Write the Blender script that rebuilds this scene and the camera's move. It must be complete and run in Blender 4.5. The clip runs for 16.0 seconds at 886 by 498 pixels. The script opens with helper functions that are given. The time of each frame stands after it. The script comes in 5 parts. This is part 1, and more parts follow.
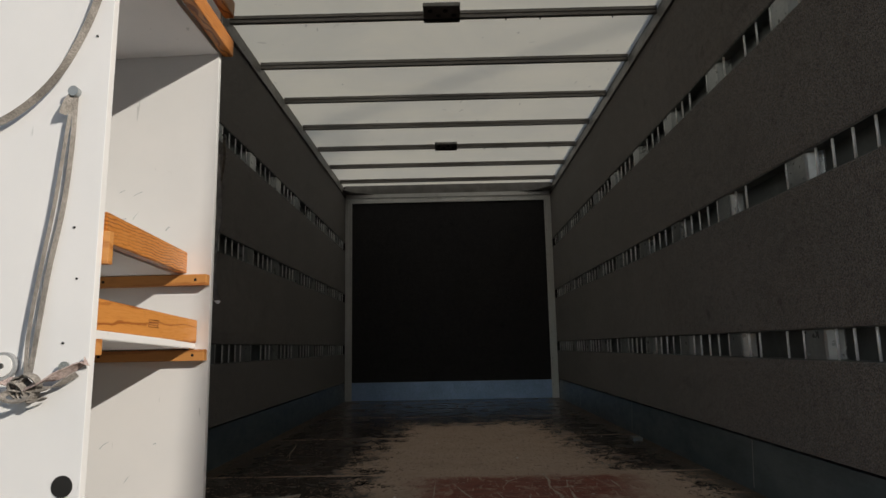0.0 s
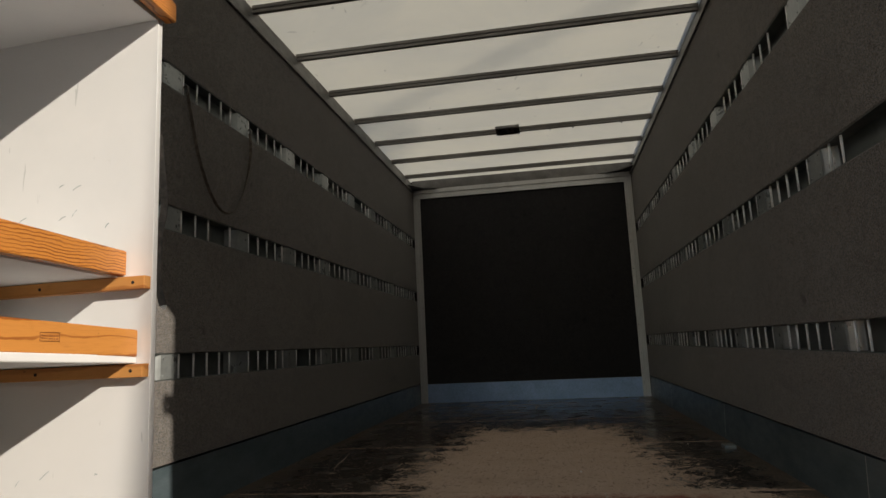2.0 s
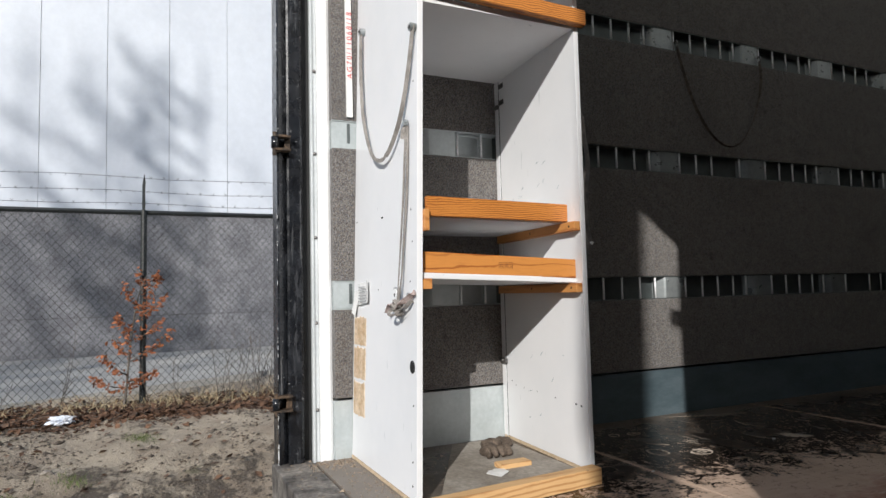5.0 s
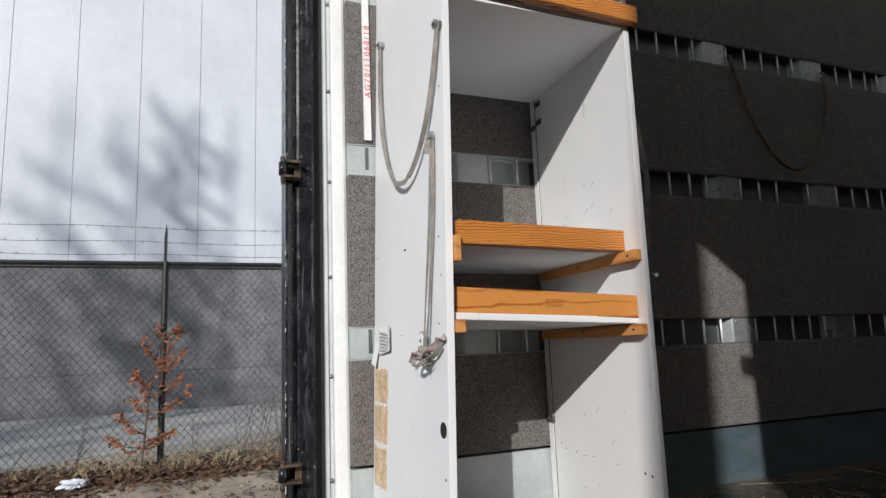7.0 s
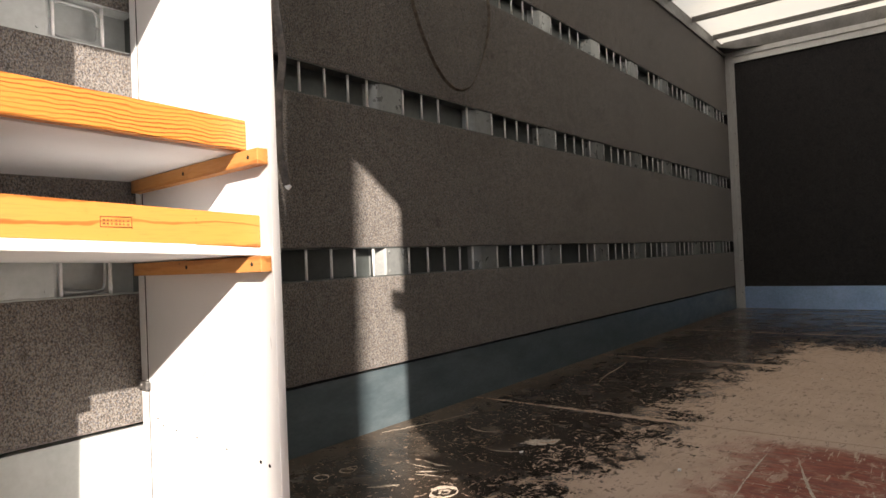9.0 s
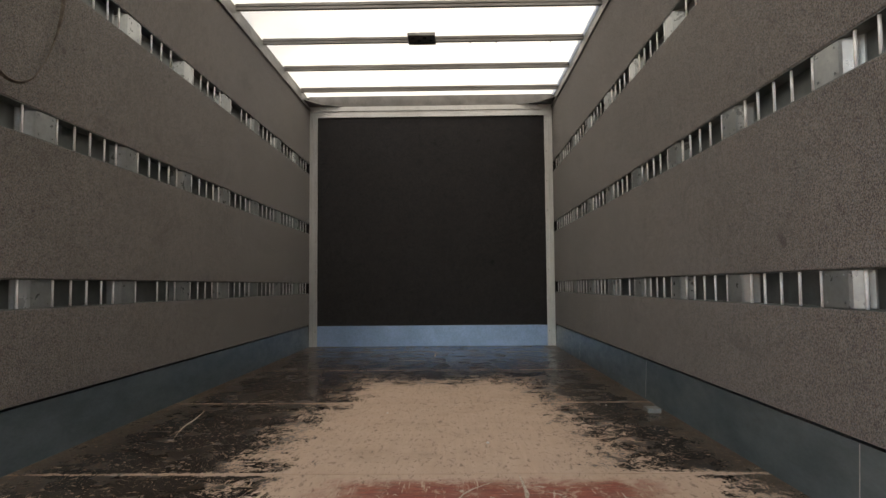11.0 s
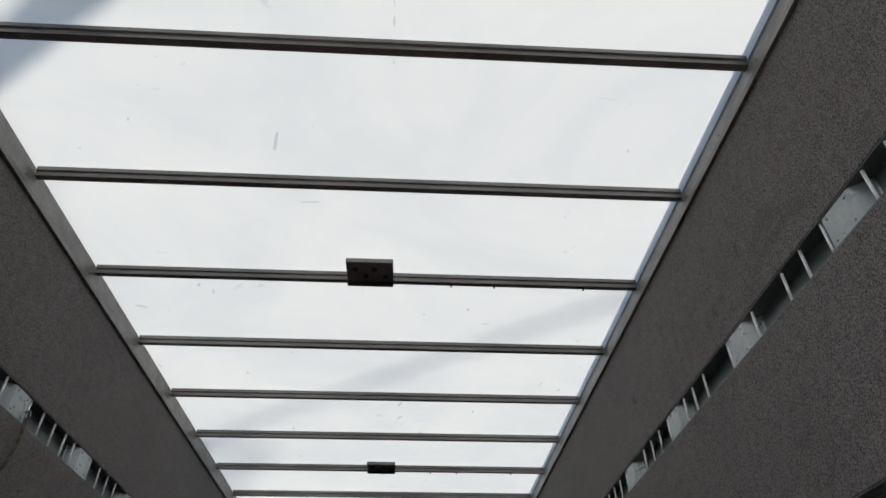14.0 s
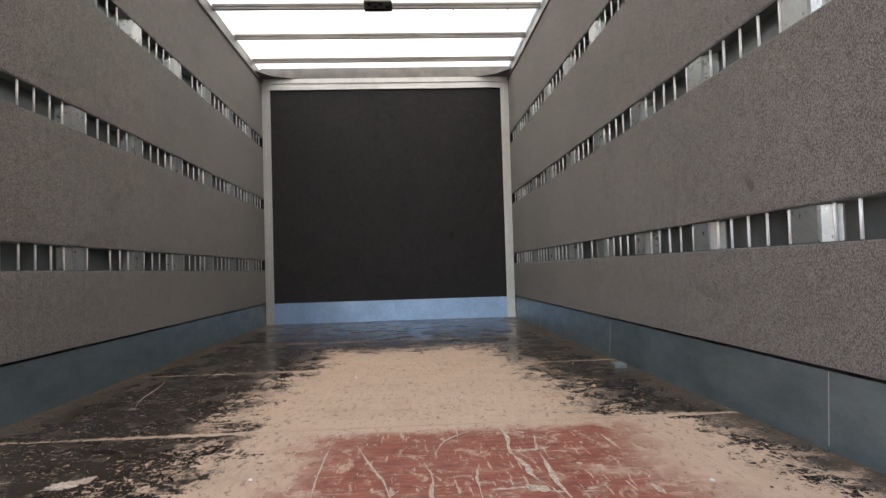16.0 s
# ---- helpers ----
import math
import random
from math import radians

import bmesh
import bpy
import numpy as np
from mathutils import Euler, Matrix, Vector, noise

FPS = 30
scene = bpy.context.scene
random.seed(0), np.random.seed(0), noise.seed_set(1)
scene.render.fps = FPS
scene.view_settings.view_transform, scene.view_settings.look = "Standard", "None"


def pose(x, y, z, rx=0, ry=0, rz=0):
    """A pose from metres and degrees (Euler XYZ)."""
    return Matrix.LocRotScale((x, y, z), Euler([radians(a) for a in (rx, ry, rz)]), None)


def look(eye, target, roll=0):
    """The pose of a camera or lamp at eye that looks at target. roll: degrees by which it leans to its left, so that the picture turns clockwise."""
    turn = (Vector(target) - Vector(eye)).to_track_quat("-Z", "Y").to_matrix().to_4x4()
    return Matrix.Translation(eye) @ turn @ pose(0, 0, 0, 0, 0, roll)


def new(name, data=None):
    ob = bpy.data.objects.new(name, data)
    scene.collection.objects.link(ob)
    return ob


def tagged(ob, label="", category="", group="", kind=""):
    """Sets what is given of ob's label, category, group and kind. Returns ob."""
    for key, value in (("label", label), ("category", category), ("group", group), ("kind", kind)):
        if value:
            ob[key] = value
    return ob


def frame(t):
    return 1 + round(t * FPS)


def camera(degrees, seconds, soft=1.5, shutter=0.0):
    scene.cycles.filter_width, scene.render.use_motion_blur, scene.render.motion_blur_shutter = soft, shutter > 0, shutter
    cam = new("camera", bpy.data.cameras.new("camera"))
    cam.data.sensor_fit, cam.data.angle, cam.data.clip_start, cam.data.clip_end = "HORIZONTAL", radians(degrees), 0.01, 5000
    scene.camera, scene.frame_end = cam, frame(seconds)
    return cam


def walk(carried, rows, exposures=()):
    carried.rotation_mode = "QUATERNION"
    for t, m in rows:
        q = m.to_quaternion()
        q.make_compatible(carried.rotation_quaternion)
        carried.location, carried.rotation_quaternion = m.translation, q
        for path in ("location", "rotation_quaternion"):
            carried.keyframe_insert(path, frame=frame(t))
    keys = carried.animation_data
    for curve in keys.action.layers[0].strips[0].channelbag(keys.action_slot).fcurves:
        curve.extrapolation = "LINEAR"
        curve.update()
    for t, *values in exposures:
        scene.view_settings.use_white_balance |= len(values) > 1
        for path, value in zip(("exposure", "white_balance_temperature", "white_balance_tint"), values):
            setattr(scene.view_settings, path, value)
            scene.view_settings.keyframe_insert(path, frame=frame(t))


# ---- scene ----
cam = camera(70.0, 16.0)
PATH = [
    (0, (0.018, 1.357, 0.601), (-0.005, 3.334, 0.906), -1.1),
    (0.5, (0.063, 1.336, 0.612), (0.008, 3.3, 0.984), -1.0),
    (1, (0.216, 1.459, 0.615), (0.063, 3.418, 0.988), -1.0),
    (1.5, (0.293, 1.59, 0.592), (0.111, 3.551, 0.938), -2.0),
    (2, (0.279, 1.735, 0.612), (-0.049, 3.684, 0.917), -2.7),
    (2.5, (0.339, 1.871, 0.607), (-0.374, 3.715, 0.91), -3.1),
    (3, (0.44, 1.862, 0.588), (-0.613, 3.538, 0.879), -3.2),
    (3.5, (0.616, 1.825, 0.601), (-0.748, 3.266, 0.847), -3.2),
    (4, (0.799, 1.847, 0.586), (-0.846, 2.96, 0.823), -2.0),
    (4.5, (0.975, 1.798, 0.57), (-0.808, 2.689, 0.74), -0.6),
    (5, (1.029, 1.797, 0.587), (-0.779, 2.639, 0.723), -1.4),
    (5.2, (1.027, 1.802, 0.599), (-0.783, 2.632, 0.787), -2.1),
    (7.3, (0.616, 1.972, 0.568), (-1.211, 2.728, 0.868), -2.2),
    (7.5, (0.533, 2.014, 0.574), (-1.299, 2.783, 0.803), -2.3),
    (8, (0.393, 2.129, 0.598), (-1.361, 3.082, 0.715), -2.9),
    (8.5, (0.369, 2.279, 0.574), (-1.206, 3.509, 0.659), -3.0),
    (9, (0.347, 2.341, 0.587), (-0.896, 3.907, 0.617), -2.4),
    (9.5, (0.31, 2.393, 0.581), (-0.545, 4.201, 0.608), -2.1),
    (10, (0.337, 2.437, 0.606), (-0.182, 4.369, 0.612), -1.9),
    (10.2, (0.305, 2.429, 0.584), (-0.04, 4.399, 0.61), -1.6),
    (12.5, (0.201, 2.462, 0.694), (0.287, 4.336, 1.388), -0.3),
    (13, (0.19, 2.45, 0.733), (0.284, 4.144, 1.793), -0.2),
    (13.5, (0.198, 2.422, 0.771), (0.284, 3.99, 2.01), -0.0),
    (14, (0.192, 2.42, 0.762), (0.284, 3.97, 2.023), -0.4),
    (14.5, (0.185, 2.447, 0.71), (0.271, 4.074, 1.869), -0.4),
    (15, (0.185, 2.453, 0.654), (0.273, 4.261, 1.504), -0.7),
    (15.5, (0.184, 2.472, 0.574), (0.282, 4.412, 1.049), -1.4),
    (16, (0.162, 2.475, 0.493), (0.276, 4.471, 0.558), -1.7),
]
EXPOSURES = [(0.0, -0.4, 7000, 10), (1.5, -0.12, 7400, 10), (4.0, -0.08, 6500, 10), (5.2, -0.08, 6300, 10), (7.3, -0.32, 6300, 10), (7.8, -0.25, 6350, 11), (8.3, 0.25, 6400, 12), (9.0, 1.3, 7400, 16), (9.5, 1.75, 7400, 16), (10.2, 1.9, 7800, 16), (12.3, 1.4, 6000, 12), (13.5, 0.95, 5900, 12), (14.5, 1.08, 6400, 12), (15.2, 1.55, 7000, 16), (16.0, 2.55, 6700, 15)]
walk(cam, [(t, look(eye, target, roll)) for t, eye, target, roll in PATH], EXPOSURES)

# ---- world and sun ----
SUN_WAY = Vector((-1.335, 1.0, -0.74)).normalized()
world = bpy.data.worlds.new("daylight")
scene.world = world
world.use_nodes = True
wnt = world.node_tree
sky = wnt.nodes.new("ShaderNodeTexSky")
sky.sky_type = "NISHITA"
sky.sun_disc = False
sky.sun_elevation = math.asin(-SUN_WAY.z)
sky.sun_rotation = math.atan2(-SUN_WAY.x, -SUN_WAY.y)
sky.air_density, sky.dust_density = 1.0, 0.7
wnt.links.new(sky.outputs[0], wnt.nodes["Background"].inputs[0])
wnt.nodes["Background"].inputs[1].default_value = 0.145
sun_data = bpy.data.lights.new("sun", "SUN")
sun_data.energy, sun_data.angle, sun_data.color = 5.1, radians(0.53), (1.0, 0.95, 0.88)
sun = new("sun", sun_data)
sun.matrix_world = look((8, -8, 12), Vector((8, -8, 12)) + SUN_WAY)

# ---- node helpers ----


def fresh(name):
    m = bpy.data.materials.new(name)
    m.use_nodes = True
    return m, m.node_tree, m.node_tree.nodes["Principled BSDF"]


def put(nt, socket, value):
    if isinstance(value, bpy.types.NodeSocket):
        nt.links.new(value, socket)
    elif isinstance(value, tuple) and len(value) == 3 and socket.type == "RGBA":
        socket.default_value = (*value, 1)
    else:
        socket.default_value = value


def place(nt, scale=(1, 1, 1), turn=(0, 0, 0)):
    g = nt.nodes.new("ShaderNodeNewGeometry")
    m = nt.nodes.new("ShaderNodeMapping")
    m.inputs["Scale"].default_value = scale
    m.inputs["Rotation"].default_value = turn
    nt.links.new(g.outputs["Position"], m.inputs["Vector"])
    return m.outputs[0]


def nz(nt, vec, scale, detail=4.0, rough=0.6, warp=0.0):
    n = nt.nodes.new("ShaderNodeTexNoise")
    n.inputs["Scale"].default_value = scale
    n.inputs["Detail"].default_value = detail
    n.inputs["Roughness"].default_value = rough
    n.inputs["Distortion"].default_value = warp
    nt.links.new(vec, n.inputs["Vector"])
    return n.outputs[0]


def op(nt, kind, a, b=0.0, c=0.0):
    n = nt.nodes.new("ShaderNodeMath")
    n.operation = kind
    for i, v in enumerate((a, b, c)):
        put(nt, n.inputs[i], v)
    return n.outputs[0]


def span(nt, v, lo, hi, a=0.0, b=1.0):
    n = nt.nodes.new("ShaderNodeMapRange")
    n.interpolation_type = "SMOOTHSTEP"
    for i, w in enumerate((v, lo, hi, a, b)):
        put(nt, n.inputs[i], w)
    return n.outputs[0]


def mixc(nt, fac, a, b, blend="MIX"):
    n = nt.nodes.new("ShaderNodeMix")
    n.data_type, n.blend_type = "RGBA", blend
    put(nt, n.inputs[0], fac)
    put(nt, n.inputs[6], a)
    put(nt, n.inputs[7], b)
    return n.outputs[2]


def xyz(nt):
    g = nt.nodes.new("ShaderNodeNewGeometry")
    s = nt.nodes.new("ShaderNodeSeparateXYZ")
    nt.links.new(g.outputs["Position"], s.inputs[0])
    return s.outputs[0], s.outputs[1], s.outputs[2]


def relief(nt, bsdf, height, strength=0.3, far=0.002):
    b = nt.nodes.new("ShaderNodeBump")
    b.inputs["Strength"].default_value = strength
    b.inputs["Distance"].default_value = far
    nt.links.new(height, b.inputs["Height"])
    nt.links.new(b.outputs[0], bsdf.inputs["Normal"])


def surf(name, dark, light, scale=4.0, fine=120.0, amount=0.25, rough=(0.45, 0.65), metal=0.0, bump=0.15, far=0.001, stretch=(1, 1, 1)):
    """A surface with blotches, fine grain, uneven gloss and slight relief."""
    m, nt, b = fresh(name)
    v = place(nt, stretch)
    blotch = span(nt, nz(nt, v, scale, 6, 0.65), 0.3, 0.7)
    grain = nz(nt, v, fine, 3, 0.6)
    col = mixc(nt, blotch, dark, light)
    shade = span(nt, grain, 0.25, 0.75, 1 - amount, 1 + amount)
    grey = nt.nodes.new("ShaderNodeCombineColor")
    for i in range(3):
        nt.links.new(shade, grey.inputs[i])
    put(nt, b.inputs["Base Color"], mixc(nt, 1.0, col, grey.outputs[0], "MULTIPLY"))
    put(nt, b.inputs["Roughness"], span(nt, nz(nt, v, scale * 3.1, 5), 0.3, 0.7, rough[0], rough[1]))
    b.inputs["Metallic"].default_value = metal
    relief(nt, b, grain, bump, far)
    return m


def felt(name, dark, light, tint):
    """Needle felt: matted fibres of several greys with a coarse speckle, worn smears and dirty spots."""
    m, nt, b = fresh(name)
    v = place(nt)
    fib = nz(nt, place(nt, (1, 1, 0.7)), 360, 1, 0.6, 0.3)
    mid = nz(nt, place(nt, (1, 1, 0.75), (0.3, 0.2, 0)), 215, 1, 0.6, 0.3)
    big = nz(nt, v, 1.7, 5, 0.6)
    cloud = nz(nt, place(nt, (1, 1, 0.7)), 26, 4, 0.75)
    mix = op(nt, "ADD", op(nt, "MULTIPLY", fib, 0.46), op(nt, "ADD", op(nt, "MULTIPLY", mid, 0.40), op(nt, "MULTIPLY", cloud, 0.14)))
    col = mixc(nt, span(nt, mix, 0.385, 0.615), dark, light)
    hue = nz(nt, place(nt, (1, 1, 1), (0.5, 0.1, 0.4)), 240, 1, 0.5)
    col = mixc(nt, span(nt, hue, 0.54, 0.66, 0, 0.55), col, tint)
    col = mixc(nt, span(nt, hue, 0.44, 0.34, 0, 0.38), col, (light[0] * 0.60, light[1] * 0.74, light[2] * 1.0))
    spots = span(nt, nz(nt, v, 9, 2, 0.5), 0.70, 0.78, 0.0, 0.5)
    col = mixc(nt, spots, col, tuple(c * 0.45 for c in dark))
    stain = span(nt, nz(nt, place(nt, (1, 0.5, 1.3)), 5.5, 5, 0.7, 0.6), 0.56, 0.72, 0.0, 0.35)
    col = mixc(nt, stain, col, tuple(c * 1.3 for c in dark))
    fluff = span(nt, nz(nt, place(nt, (1, 1, 0.6), (0.2, 0.6, 0.1)), 31, 3, 0.6, 0.6), 0.71, 0.78, 0.0, 0.2)
    col = mixc(nt, fluff, col, tuple(c * 1.35 for c in light))
    col = mixc(nt, span(nt, big, 0.35, 0.7, 0.0, 0.22), col, tuple(c * 1.5 for c in dark))
    put(nt, b.inputs["Base Color"], col)
    b.inputs["Roughness"].default_value = 0.95
    b.inputs["Specular IOR Level"].default_value = 0.15
    b.inputs["Sheen Weight"].default_value = 0.12
    b.inputs["Sheen Roughness"].default_value = 0.5
    relief(nt, b, mix, 0.8, 0.004)
    return m


def wood(name, light, dark, lines=150.0, wobble=9.0, rough=0.42, along="y", wave=0.6, thin=0.05):
    """Sawn softwood: growth lines along the board, lines per metre of height, bent by wobble."""
    m, nt, b = fresh(name)
    s = {"x": (1.0, 9, 9), "y": (9, 1.0, 9)}[along]
    v = place(nt, s)
    info = nt.nodes.new("ShaderNodeObjectInfo")
    comb = nt.nodes.new("ShaderNodeCombineXYZ")
    put(nt, comb.inputs[0], op(nt, "MULTIPLY", info.outputs["Random"], 40.0))
    shift = nt.nodes.new("ShaderNodeVectorMath")
    shift.operation = "ADD"
    nt.links.new(v, shift.inputs[0])
    nt.links.new(comb.outputs[0], shift.inputs[1])
    v = shift.outputs[0]
    x, y, z = xyz(nt)
    n = nz(nt, v, 0.9, 2, 0.45, 0.3)
    fine = nz(nt, v, 5.0, 2, 0.5)
    phase = op(nt, "ADD", op(nt, "MULTIPLY", op(nt, "ADD", z, op(nt, "MULTIPLY", x if along == "y" else y, 0.3)), lines * 6.283), op(nt, "ADD", op(nt, "MULTIPLY", n, wobble * 6.283), op(nt, "ADD", op(nt, "MULTIPLY", fine, 2.2), op(nt, "MULTIPLY", nz(nt, place(nt, {"x": (11, 22, 22), "y": (22, 11, 22)}[along]), 1.0, 2, 0.6), wave * 6.283))))
    ring = span(nt, op(nt, "SINE", phase), thin, 1.0)
    ring = op(nt, "MULTIPLY", ring, span(nt, nz(nt, v, 2.2, 2, 0.5), 0.3, 0.6, 0.35, 1.0))
    pores = nz(nt, place(nt, {"x": (12, 260, 260), "y": (260, 12, 260)}[along]), 1.0, 3, 0.7)
    fac = op(nt, "ADD", op(nt, "MULTIPLY", ring, 0.9), span(nt, pores, 0.45, 0.8, 0, 0.3))
    col = mixc(nt, fac, light, dark)
    col = mixc(nt, span(nt, nz(nt, place(nt), 9, 4), 0.58, 0.75, 0, 0.3), col, tuple(c * 0.6 for c in dark))
    dents = span(nt, nz(nt, place(nt), 38, 2), 0.72, 0.76, 0, 0.6)
    col = mixc(nt, dents, col, tuple(c * 0.35 for c in dark))
    put(nt, b.inputs["Base Color"], col)
    put(nt, b.inputs["Roughness"], span(nt, pores, 0.3, 0.7, rough - 0.08, rough + 0.15))
    relief(nt, b, fac, 0.25, 0.001)
    return m


# ---- materials ----
FELT = felt("grey_needle_felt", (0.047, 0.0435, 0.0410), (0.240, 0.225, 0.212), (0.178, 0.138, 0.108))
FELT_FRONT = felt("dark_needle_felt", (0.012, 0.0118, 0.0128), (0.054, 0.0525, 0.0560), (0.056, 0.047, 0.042))
GALV = surf("galvanised_steel", (0.26, 0.285, 0.290), (0.36, 0.385, 0.390), 6.0, 60, 0.06, (0.26, 0.38), 0.55, 0.0)
ROD = surf("zinc_rod", (0.80, 0.81, 0.82), (0.90, 0.91, 0.92), 30, 200, 0.05, (0.3, 0.4), 0.15, 0.0)
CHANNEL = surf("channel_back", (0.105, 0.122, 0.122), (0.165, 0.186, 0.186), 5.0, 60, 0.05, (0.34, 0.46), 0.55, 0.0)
# lighter copy of the rail and skirting steel, with sunlight put into its colour
STEEL_LIT = surf("sunlit_zinc_steel", (0.40, 0.44, 0.445), (0.50, 0.54, 0.545), 5, 60, 0.05, (0.36, 0.46), 0.25, 0.0)
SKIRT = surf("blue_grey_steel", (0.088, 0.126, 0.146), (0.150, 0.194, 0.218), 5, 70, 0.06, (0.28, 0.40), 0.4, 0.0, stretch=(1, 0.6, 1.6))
KICK = surf("pale_blue_steel", (0.25, 0.38, 0.60), (0.35, 0.49, 0.74), 3, 60, 0.1, (0.3, 0.45), 0.45, 0.05)
ALU = surf("aluminium_profile", (0.55, 0.55, 0.55), (0.68, 0.68, 0.68), 3, 150, 0.08, (0.35, 0.5), 0.7, 0.04, stretch=(1, 1, 0.2))
ALU_DARK = surf("weathered_aluminium", (0.15, 0.145, 0.14), (0.24, 0.235, 0.23), 4, 100, 0.12, (0.45, 0.6), 0.6, 0.05)
ALU_RIB = surf("aluminium_rib", (0.15, 0.14, 0.13), (0.23, 0.22, 0.21), 4, 100, 0.1, (0.4, 0.55), 0.6, 0.05, stretch=(0.3, 1, 1))
WHITE_COAT = surf("white_coated_profile", (0.74, 0.75, 0.75), (0.82, 0.82, 0.82), 3, 80, 0.04, (0.35, 0.5), 0.0, 0.04)
GREY_COAT = surf("grey_coated_profile", (0.52, 0.55, 0.56), (0.62, 0.65, 0.66), 3, 80, 0.06, (0.4, 0.55), 0.1, 0.04)


def make_black():
    """Black gloss paint on steel, scraped grey along the edges and dusty."""
    m, nt, b = fresh("worn_black_paint")
    v = place(nt)
    col = mixc(nt, span(nt, nz(nt, v, 9, 5), 0.3, 0.7), (0.004, 0.0045, 0.006), (0.016, 0.018, 0.022))
    rub = span(nt, nz(nt, place(nt, (1, 1, 0.16)), 30, 6, 0.75, 0.3), 0.54, 0.66, 0, 0.55)
    col = mixc(nt, rub, col, (0.075, 0.078, 0.085))
    col = mixc(nt, span(nt, nz(nt, v, 55, 4, 0.7), 0.64, 0.70, 0, 0.8), col, (0.24, 0.24, 0.24))
    streak = span(nt, nz(nt, place(nt, (70, 70, 2.2)), 1.0, 4, 0.65, 0.2), 0.62, 0.70, 0, 0.6)
    col = mixc(nt, streak, col, (0.16, 0.165, 0.17))
    put(nt, b.inputs["Base Color"], col)
    put(nt, b.inputs["Roughness"], op(nt, "ADD", span(nt, nz(nt, v, 20, 4), 0.3, 0.7, 0.16, 0.34), op(nt, "MULTIPLY", rub, 0.25)))
    b.inputs["Specular IOR Level"].default_value = 0.5
    relief(nt, b, nz(nt, place(nt, (1, 1, 0.4)), 26, 4, 0.6), 0.25, 0.003)
    return m


BLACK_STEEL = make_black()
SILL = surf("dusty_steel_sill", (0.05, 0.045, 0.042), (0.27, 0.245, 0.215), 9, 60, 0.4, (0.5, 0.8), 0.2, 0.4)
RUBBER = surf("black_rubber", (0.008, 0.008, 0.008), (0.016, 0.016, 0.016), 8, 80, 0.2, (0.5, 0.7))
BOLT = surf("dull_bolt_steel", (0.12, 0.12, 0.12), (0.25, 0.24, 0.23), 40, 200, 0.2, (0.35, 0.5), 0.8)
RUSTY = surf("rusty_black_iron", (0.02, 0.018, 0.016), (0.14, 0.09, 0.055), 30, 120, 0.3, (0.45, 0.7), 0.3, 0.2)
WEB = surf("grey_webbing", (0.17, 0.155, 0.140), (0.33, 0.305, 0.28), 14, 300, 0.35, (0.8, 0.95), 0.0, 0.5)
PAPER = surf("white_paper", (0.66, 0.66, 0.65), (0.78, 0.78, 0.76), 12, 90, 0.05, (0.7, 0.85))
INK = surf("grey_print", (0.34, 0.34, 0.35), (0.46, 0.46, 0.47), 40, 90, 0.1, (0.7, 0.85))
RED_INK = surf("red_print", (0.50, 0.03, 0.03), (0.60, 0.06, 0.05), 30, 90, 0.1, (0.6, 0.8))
BROWN_TAPE = surf("torn_brown_sticker", (0.50, 0.34, 0.20), (0.72, 0.58, 0.42), 26, 120, 0.2, (0.6, 0.85), 0.0, 0.5, 0.002)
PINE = wood("close_grained_pine", (0.60, 0.235, 0.052), (0.215, 0.055, 0.009), 140, 3.0, 0.38, "y", 2.6, 0.1)
PINE_WIDE = wood("wide_grained_pine", (0.59, 0.245, 0.060), (0.31, 0.095, 0.020), 24, 3.4, 0.4, "y", 0.7, 0.78)
PINE_LATH = wood("pine_lath", (0.57, 0.26, 0.078), (0.38, 0.14, 0.036), 28, 0.6, 0.5, "x", 0.5, 0.4)
PINE_PALE = wood("bare_pine", (0.66, 0.42, 0.20), (0.44, 0.22, 0.08), 60, 2.0, 0.6)
WEB_TAN = surf("brown_webbing", (0.060, 0.048, 0.038), (0.155, 0.128, 0.102), 40, 300, 0.3, (0.6, 0.8), 0.0, 0.4)
STRAP_BLACK = surf("black_webbing", (0.022, 0.020, 0.018), (0.085, 0.075, 0.066), 40, 300, 0.3, (0.45, 0.65), 0.0, 0.4)
STRAP_RED = surf("red_strap", (0.35, 0.02, 0.02), (0.5, 0.05, 0.04), 60, 200, 0.3, (0.7, 0.9))
CONCRETE = surf("pale_concrete", (0.30, 0.29, 0.27), (0.42, 0.41, 0.38), 1.3, 40, 0.15, (0.8, 0.95), 0.0, 0.3, 0.004)
CONCRETE_DARK = surf("dark_concrete", (0.10, 0.097, 0.09), (0.17, 0.165, 0.155), 1.3, 40, 0.15, (0.8, 0.95), 0.0, 0.3, 0.004)
CLADDING = surf("white_cladding", (0.50, 0.53, 0.58), (0.56, 0.59, 0.64), 0.6, 8, 0.03, (0.4, 0.55), 0.0, 0.05, 0.003)
PLINTH = surf("grey_aggregate", (0.115, 0.115, 0.125), (0.19, 0.19, 0.20), 2.0, 45, 0.45, (0.85, 0.95), 0.0, 0.8, 0.006)
TRIM = surf("dark_flashing", (0.03, 0.03, 0.033), (0.06, 0.06, 0.062), 3, 50, 0.2, (0.4, 0.6))
FENCE = surf("dark_green_coated_steel", (0.006, 0.008, 0.008), (0.014, 0.017, 0.016), 8, 60, 0.2, (0.4, 0.6))
WIRE = surf("fence_wire", (0.03, 0.032, 0.031), (0.07, 0.072, 0.07), 20, 60, 0.2, (0.45, 0.6), 0.3)
BARK = surf("bark", (0.06, 0.05, 0.04), (0.14, 0.12, 0.10), 6, 40, 0.4, (0.85, 0.95), 0.0, 0.8, 0.01)
LEAF = surf("dry_beech_leaf", (0.17, 0.048, 0.018), (0.38, 0.135, 0.05), 30, 90, 0.2, (0.6, 0.8))
